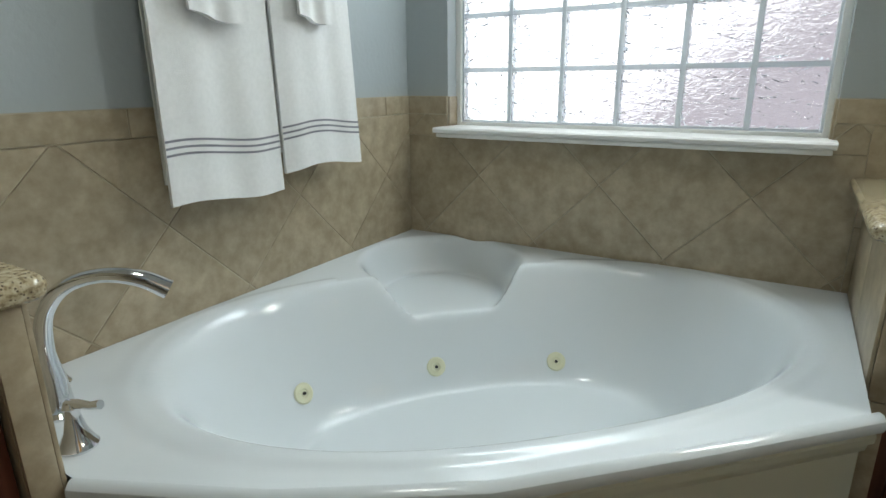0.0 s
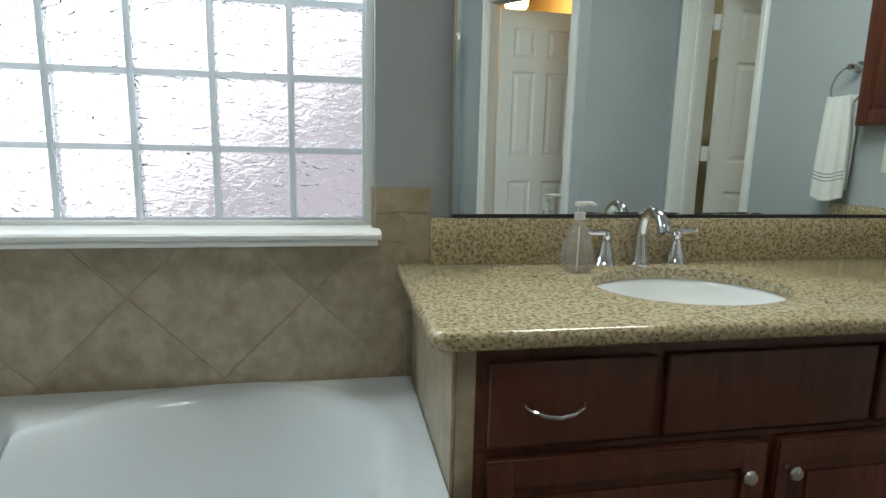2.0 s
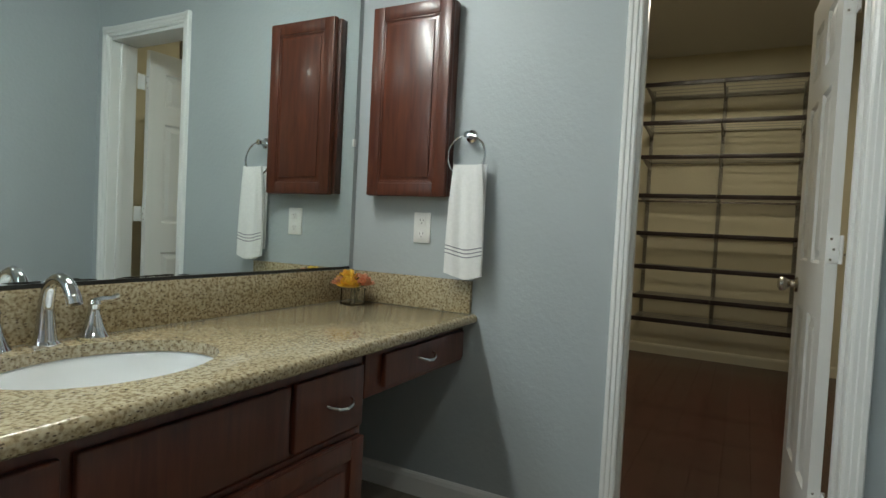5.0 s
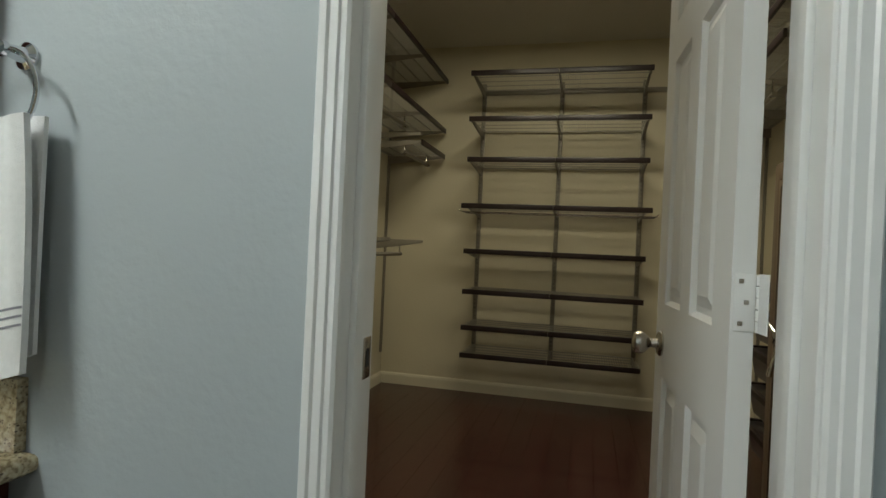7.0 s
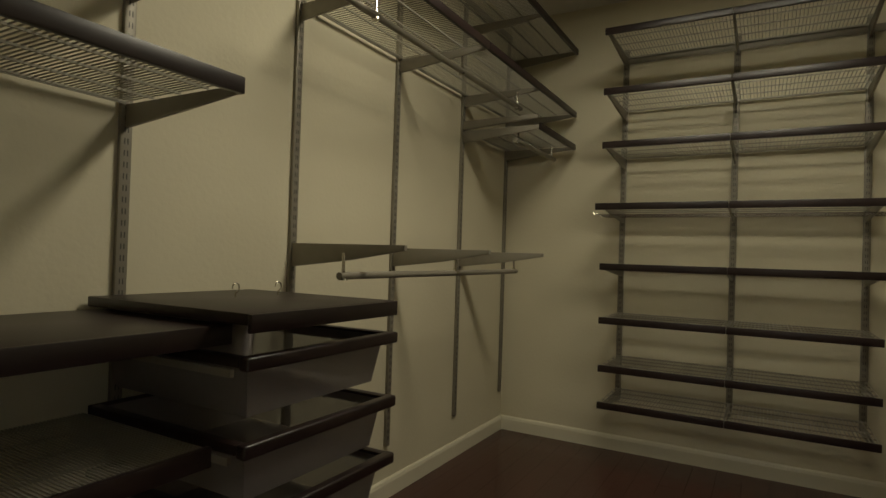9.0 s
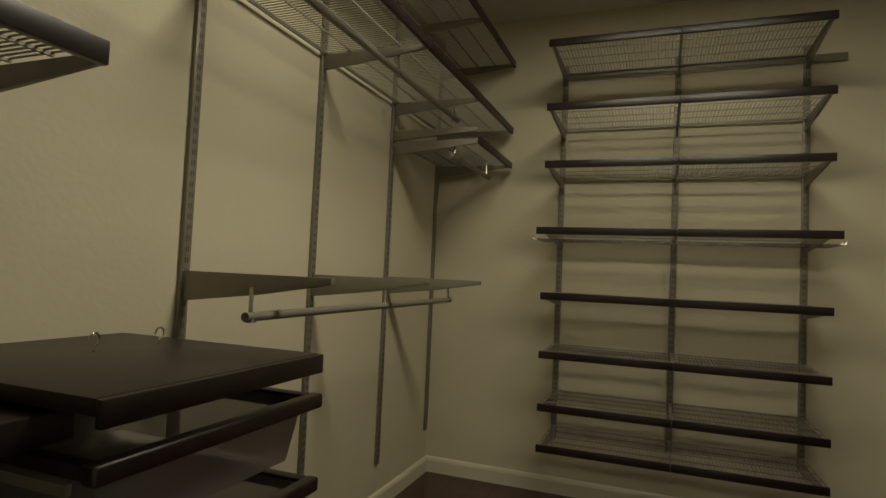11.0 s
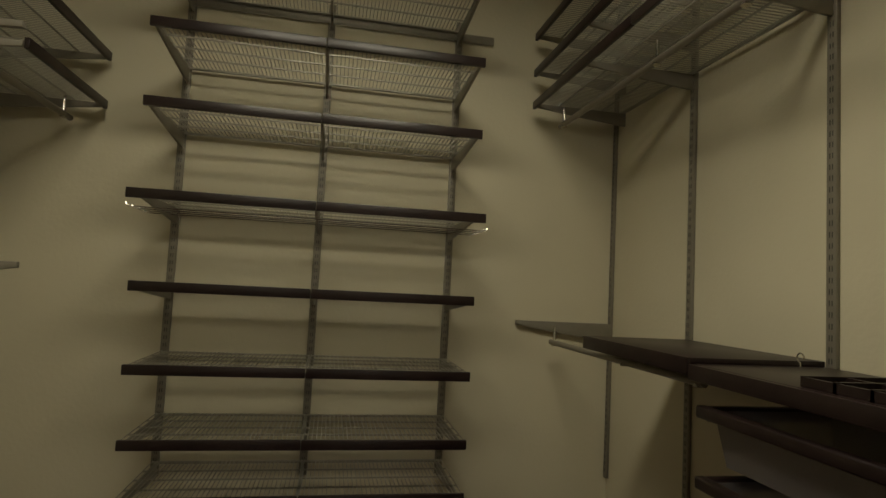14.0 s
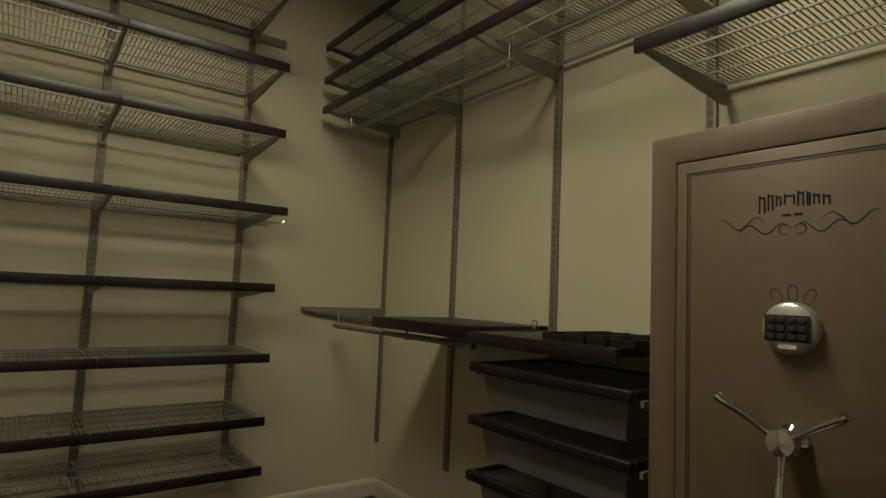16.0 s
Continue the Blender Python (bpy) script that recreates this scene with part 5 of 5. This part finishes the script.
hang_rod("platinum garment rod under the lowest upper shelf", [(5.82, SRY, 1.965), (4.55, SRY, 1.965)], [(5.78, SRY, 1.965), (5.0, SRY, 1.965), (4.58, SRY, 1.965)], "garment rods")
hang_rod("platinum garment rod under the solid shelf", [(5.84, SRY, 0.945), (4.72, SRY, 0.945)], [(5.80, SRY, 0.945), (5.16, SRY, 0.945), (4.75, SRY, 0.945)], "garment rods")
br = thing("low_bracket", "bare platinum steel shelf bracket without a shelf", "shelf bracket", (5.93, CS, 1.035), group="low brackets", rz=180)
part("arm", bracket_mesh(0.50, 0.009, 0.085, 0.018), steel_paint, br, bevel=0.001)
solid_shelf("solid espresso wood shelf between uprights", (0, CS, 1.02), -5.30, -4.67, 0.435, facing=180)
su = basket_unit("stack of mesh basket drawers beside the safe, dark rims", (4.335, CS, 0.0), 0.65, 0.425, (0.90, 0.72, 0.535, 0.35), 180, 1.005)
tr = thing("jewelry_tray", "black divided tray on the drawer unit's top", "tray", (4.17, 0.20, 1.0055))
for k in range(5):
    part("divider", box(-0.16 + k * 0.078, -0.152 + k * 0.078, -0.16, 0.16, 0, 0.022), wood_dark, tr)
for k in range(4):
    part("cross_divider", box(-0.152, 0.152, -0.16 + k * 0.104, -0.152 + k * 0.104, 0, 0.020), wood_dark, tr)
hk = thing("cup_hook", "small brass loop hook on the board", "hook", (4.64, 0.07, 1.0055))
part("loop", tube([(0, 0, 0), (0, 0, 0.012)] + [(0.012 * math.sin(a), 0, 0.026 - 0.013 * math.cos(a)) for a in (k * 0.7 for k in range(1, 8))], 0.002, 6), nickel, hk, smooth=True)

# ---- safe ----
SFX0, SFX1, SFY, SFZ = 3.28, 3.90, 0.45, 1.515
safe = thing("gun_safe", "tall bronze textured gun safe with keypad lock and three-spoke handle", "safe", (SFX1, SFY, 0), rz=180)
sw = SFX1 - SFX0
bm = bmesh.new()
part("body", box(0, sw, 0.012, SFY - CS - 0.03, 0.0, SFZ), safe_paint, safe, bevel=0.008, segs=3)
bm = bmesh.new()
fwid = 0.065
outer = [(0.0, 0.0), (sw, 0.0), (sw, SFZ), (0.0, SFZ)]
inner = [(fwid, 0.07), (sw - fwid, 0.07), (sw - fwid, SFZ - fwid), (fwid, SFZ - fwid)]
loops = [[bm.verts.new((x, y, z)) for x, z in pts] for pts, y in ((outer, 0.0115), (outer, -0.012), (inner, -0.012), (inner, 0.0115))]
for la, lb in zip(loops, loops[1:] + loops[:1]):
    for k in range(4):
        bm.faces.new((la[k], la[(k + 1) % 4], lb[(k + 1) % 4], lb[k]))
part("front_frame", bm, safe_paint, safe, bevel=0.0035)
sd = part("door", box(fwid + 0.004, sw - fwid - 0.004, -0.018, 0.0, 0.074, SFZ - fwid - 0.004), safe_paint, safe, "flush textured bronze safe door", bevel=0.004)
bm = bmesh.new()
for inset, wd in ((0.030, 0.0020), (0.036, 0.0012)):
    x0, x1, z0, z1 = fwid + inset, sw - fwid - inset, 0.074 + inset, SFZ - fwid - inset
    box(x0, x0 + wd, -0.0190, -0.0184, z0, z1, bm)
    box(x1 - wd, x1, -0.0190, -0.0184, z0, z1, bm)
    box(x0 + wd, x1 - wd, -0.0190, -0.0184, z0, z0 + wd, bm)
    box(x0 + wd, x1 - wd, -0.0190, -0.0184, z1 - wd, z1, bm)
part("pinstripe", bm, black_paint, sd, "thin black pinstripe")
cxs = sw / 2
bm = bmesh.new()


def plain_bar(x0, x1, z0, z1):
    box(x0, x1, -0.0190, -0.0184, z0, z1, bm)


def ribbon(points, w):
    """A flat printed line on the door's face; points are (x, z)."""
    n = len(points)
    for i in range(n - 1):
        a, b2 = Vector(points[i]), Vector(points[i + 1])
        d = (b2 - a).normalized()
        s = Vector((-d.y, d.x)) * (w * (0.4 + 0.6 * math.sin(math.pi * (i + 0.5) / (n - 1))))
        bm.faces.new([bm.verts.new((p.x, -0.0188, p.y)) for p in (a - s, b2 - s, b2 + s, a + s)])


LOGO = 1.328
# maker's emblem: a plain arched row of upright strokes
xs_ = -0.062
for k, (wd, hh) in enumerate(((0.013, 0.036), (0.011, 0.034), (0.011, 0.022), (0.020, 0.022), (0.012, 0.030), (0.007, 0.028), (0.012, 0.022), (0.013, 0.022))):
    zc = LOGO + 0.012 * math.cos((xs_ + 0.006) / 0.05)
    plain_bar(cxs + xs_, cxs + xs_ + 0.0032, zc - hh / 2, zc + hh / 2)
    plain_bar(cxs + xs_ + wd - 0.0032, cxs + xs_ + wd, zc - hh / 2, zc + hh / 2 - 0.003)
    plain_bar(cxs + xs_ + 0.0032, cxs + xs_ + wd - 0.0032, zc + hh / 2 - 0.007, zc + hh / 2 - 0.003)
    xs_ += wd + 0.004
plain_bar(cxs - 0.018, cxs - 0.002, LOGO - 0.022, LOGO - 0.017)
plain_bar(cxs + 0.003, cxs + 0.018, LOGO - 0.022, LOGO - 0.017)
for s in (-1, 1):
    ribbon([(cxs + s * (0.05 + 0.006 * k), LOGO - 0.032 + 0.012 * math.sin(k * 0.55)) for k in range(16)], 0.0012)
    ribbon([(cxs + s * (0.012 + 0.006 * k), LOGO - 0.045 + 0.010 * math.sin(k * 0.6 + 1)) for k in range(16)], 0.0012)
    ribbon([(cxs + s * (0.004 + 0.010 * (1 - math.cos(a))), LOGO - 0.048 + 0.010 * math.sin(a)) for a in (k * 0.5 for k in range(12))], 0.001)
KZ = 1.090
for a0 in (64, 90, 116):
    c0, s0 = math.cos(radians(a0)), math.sin(radians(a0))
    pts = []
    for k in range(13):
        t = k / 12 * 2 * math.pi
        r_, q = 0.051 + 0.016 * (1 - math.cos(t)), 0.009 * math.sin(t)
        pts.append((cxs + r_ * c0 - q * s0, KZ + r_ * s0 + q * c0))
    ribbon(pts, 0.0009)
part("emblem", bm, black_paint, sd, "black printed emblem and scrollwork", kind="stuff")
kp = part("keypad_ring", turned(lathe([(0.0, 0), (0.050, 0), (0.050, 0.014), (0.047, 0.021), (0.040, 0.025), (0.0, 0.026)], closed=False, sides=40), Matrix.Translation((cxs, -0.018, KZ)) @ pose(0, 0, 0, 90)), satin_silver, sd, "round satin chrome keypad housing", smooth=True)
part("keypad_face", box(cxs - 0.040, cxs + 0.040, -0.0475, -0.0441, KZ - 0.025, KZ + 0.025), black_and_shade, kp, "black keypad face", bevel=0.0015)
for i in range(4):
    for j in range(3):
        x, z = cxs - 0.027 + 0.018 * i, KZ - 0.016 + 0.016 * j
        part("key", box(x - 0.0065, x + 0.0065, -0.0500, -0.0476, z - 0.0055, z + 0.0055), key_m, kp, bevel=0.001)
part("keypad_label", box(cxs - 0.016, cxs + 0.016, -0.0452, -0.0442, KZ - 0.038, KZ - 0.030), plastic_white, kp)
HZ = 0.884
hb_ = part("handle_hub", turned(lathe([(0.0, 0), (0.030, 0), (0.028, 0.012), (0.020, 0.020), (0.021, 0.045), (0.026, 0.050), (0.024, 0.062), (0.0, 0.064)], closed=False), Matrix.Translation((cxs, -0.018, HZ)) @ pose(0, 0, 0, 90)), chrome, sd, "polished handle hub", smooth=True)
for ang in (32, 148, 270):
    ca, sa = math.cos(radians(ang)), math.sin(radians(ang))
    part("spoke", tube([(cxs + d * ca, -0.070 + y, HZ + d * sa) for d, y in ((0.018, 0.0), (0.05, -0.004), (0.085, -0.012), (0.12, -0.02), (0.13, -0.021))], [0.009, 0.0065, 0.0075, 0.0105, 0.009], 12), chrome, hb_, "polished handle spoke", smooth=True)

# ---- floors ----
bt = thing("bathroom_floor_tiles", "brown stone bathroom floor tiles", "floor tiles", kind="structure")
tp = 0.33
for i in range(-4, 8):
    for j in range(-6, 9):
        x0, x1 = max(WX + 0.002, i * tp), min(EX + 0.06, (i + 1) * tp - 0.004)
        y0, y1 = max(-1.9, j * tp), min(NY - 0.001, (j + 1) * tp - 0.004)
        if x1 - x0 > 0.02 and y1 - y0 > 0.02:
            part("tile", box(x0, x1, y0, y1, -0.0035, 0.0), tile_floor_m, bt)
pf = thing("closet_floor_planks", "dark red wood floor planks in the closet", "floor planks", kind="structure")
pr = random.Random(2)
y = CS
while y < CN:
    y1 = min(y + 0.125, CN)
    x = CW - 0.066 - pr.uniform(0, 1.0)
    while x < CE:
        x1 = x + 1.2
        a, c = max(x, CW - 0.066), min(x1, CE)
        if c - a > 0.05:
            part("plank", box(a, c - 0.0015, y, y1 - 0.0012, -0.0115, 0.0), wood_floor, pf)
        x = x1
    y = y1
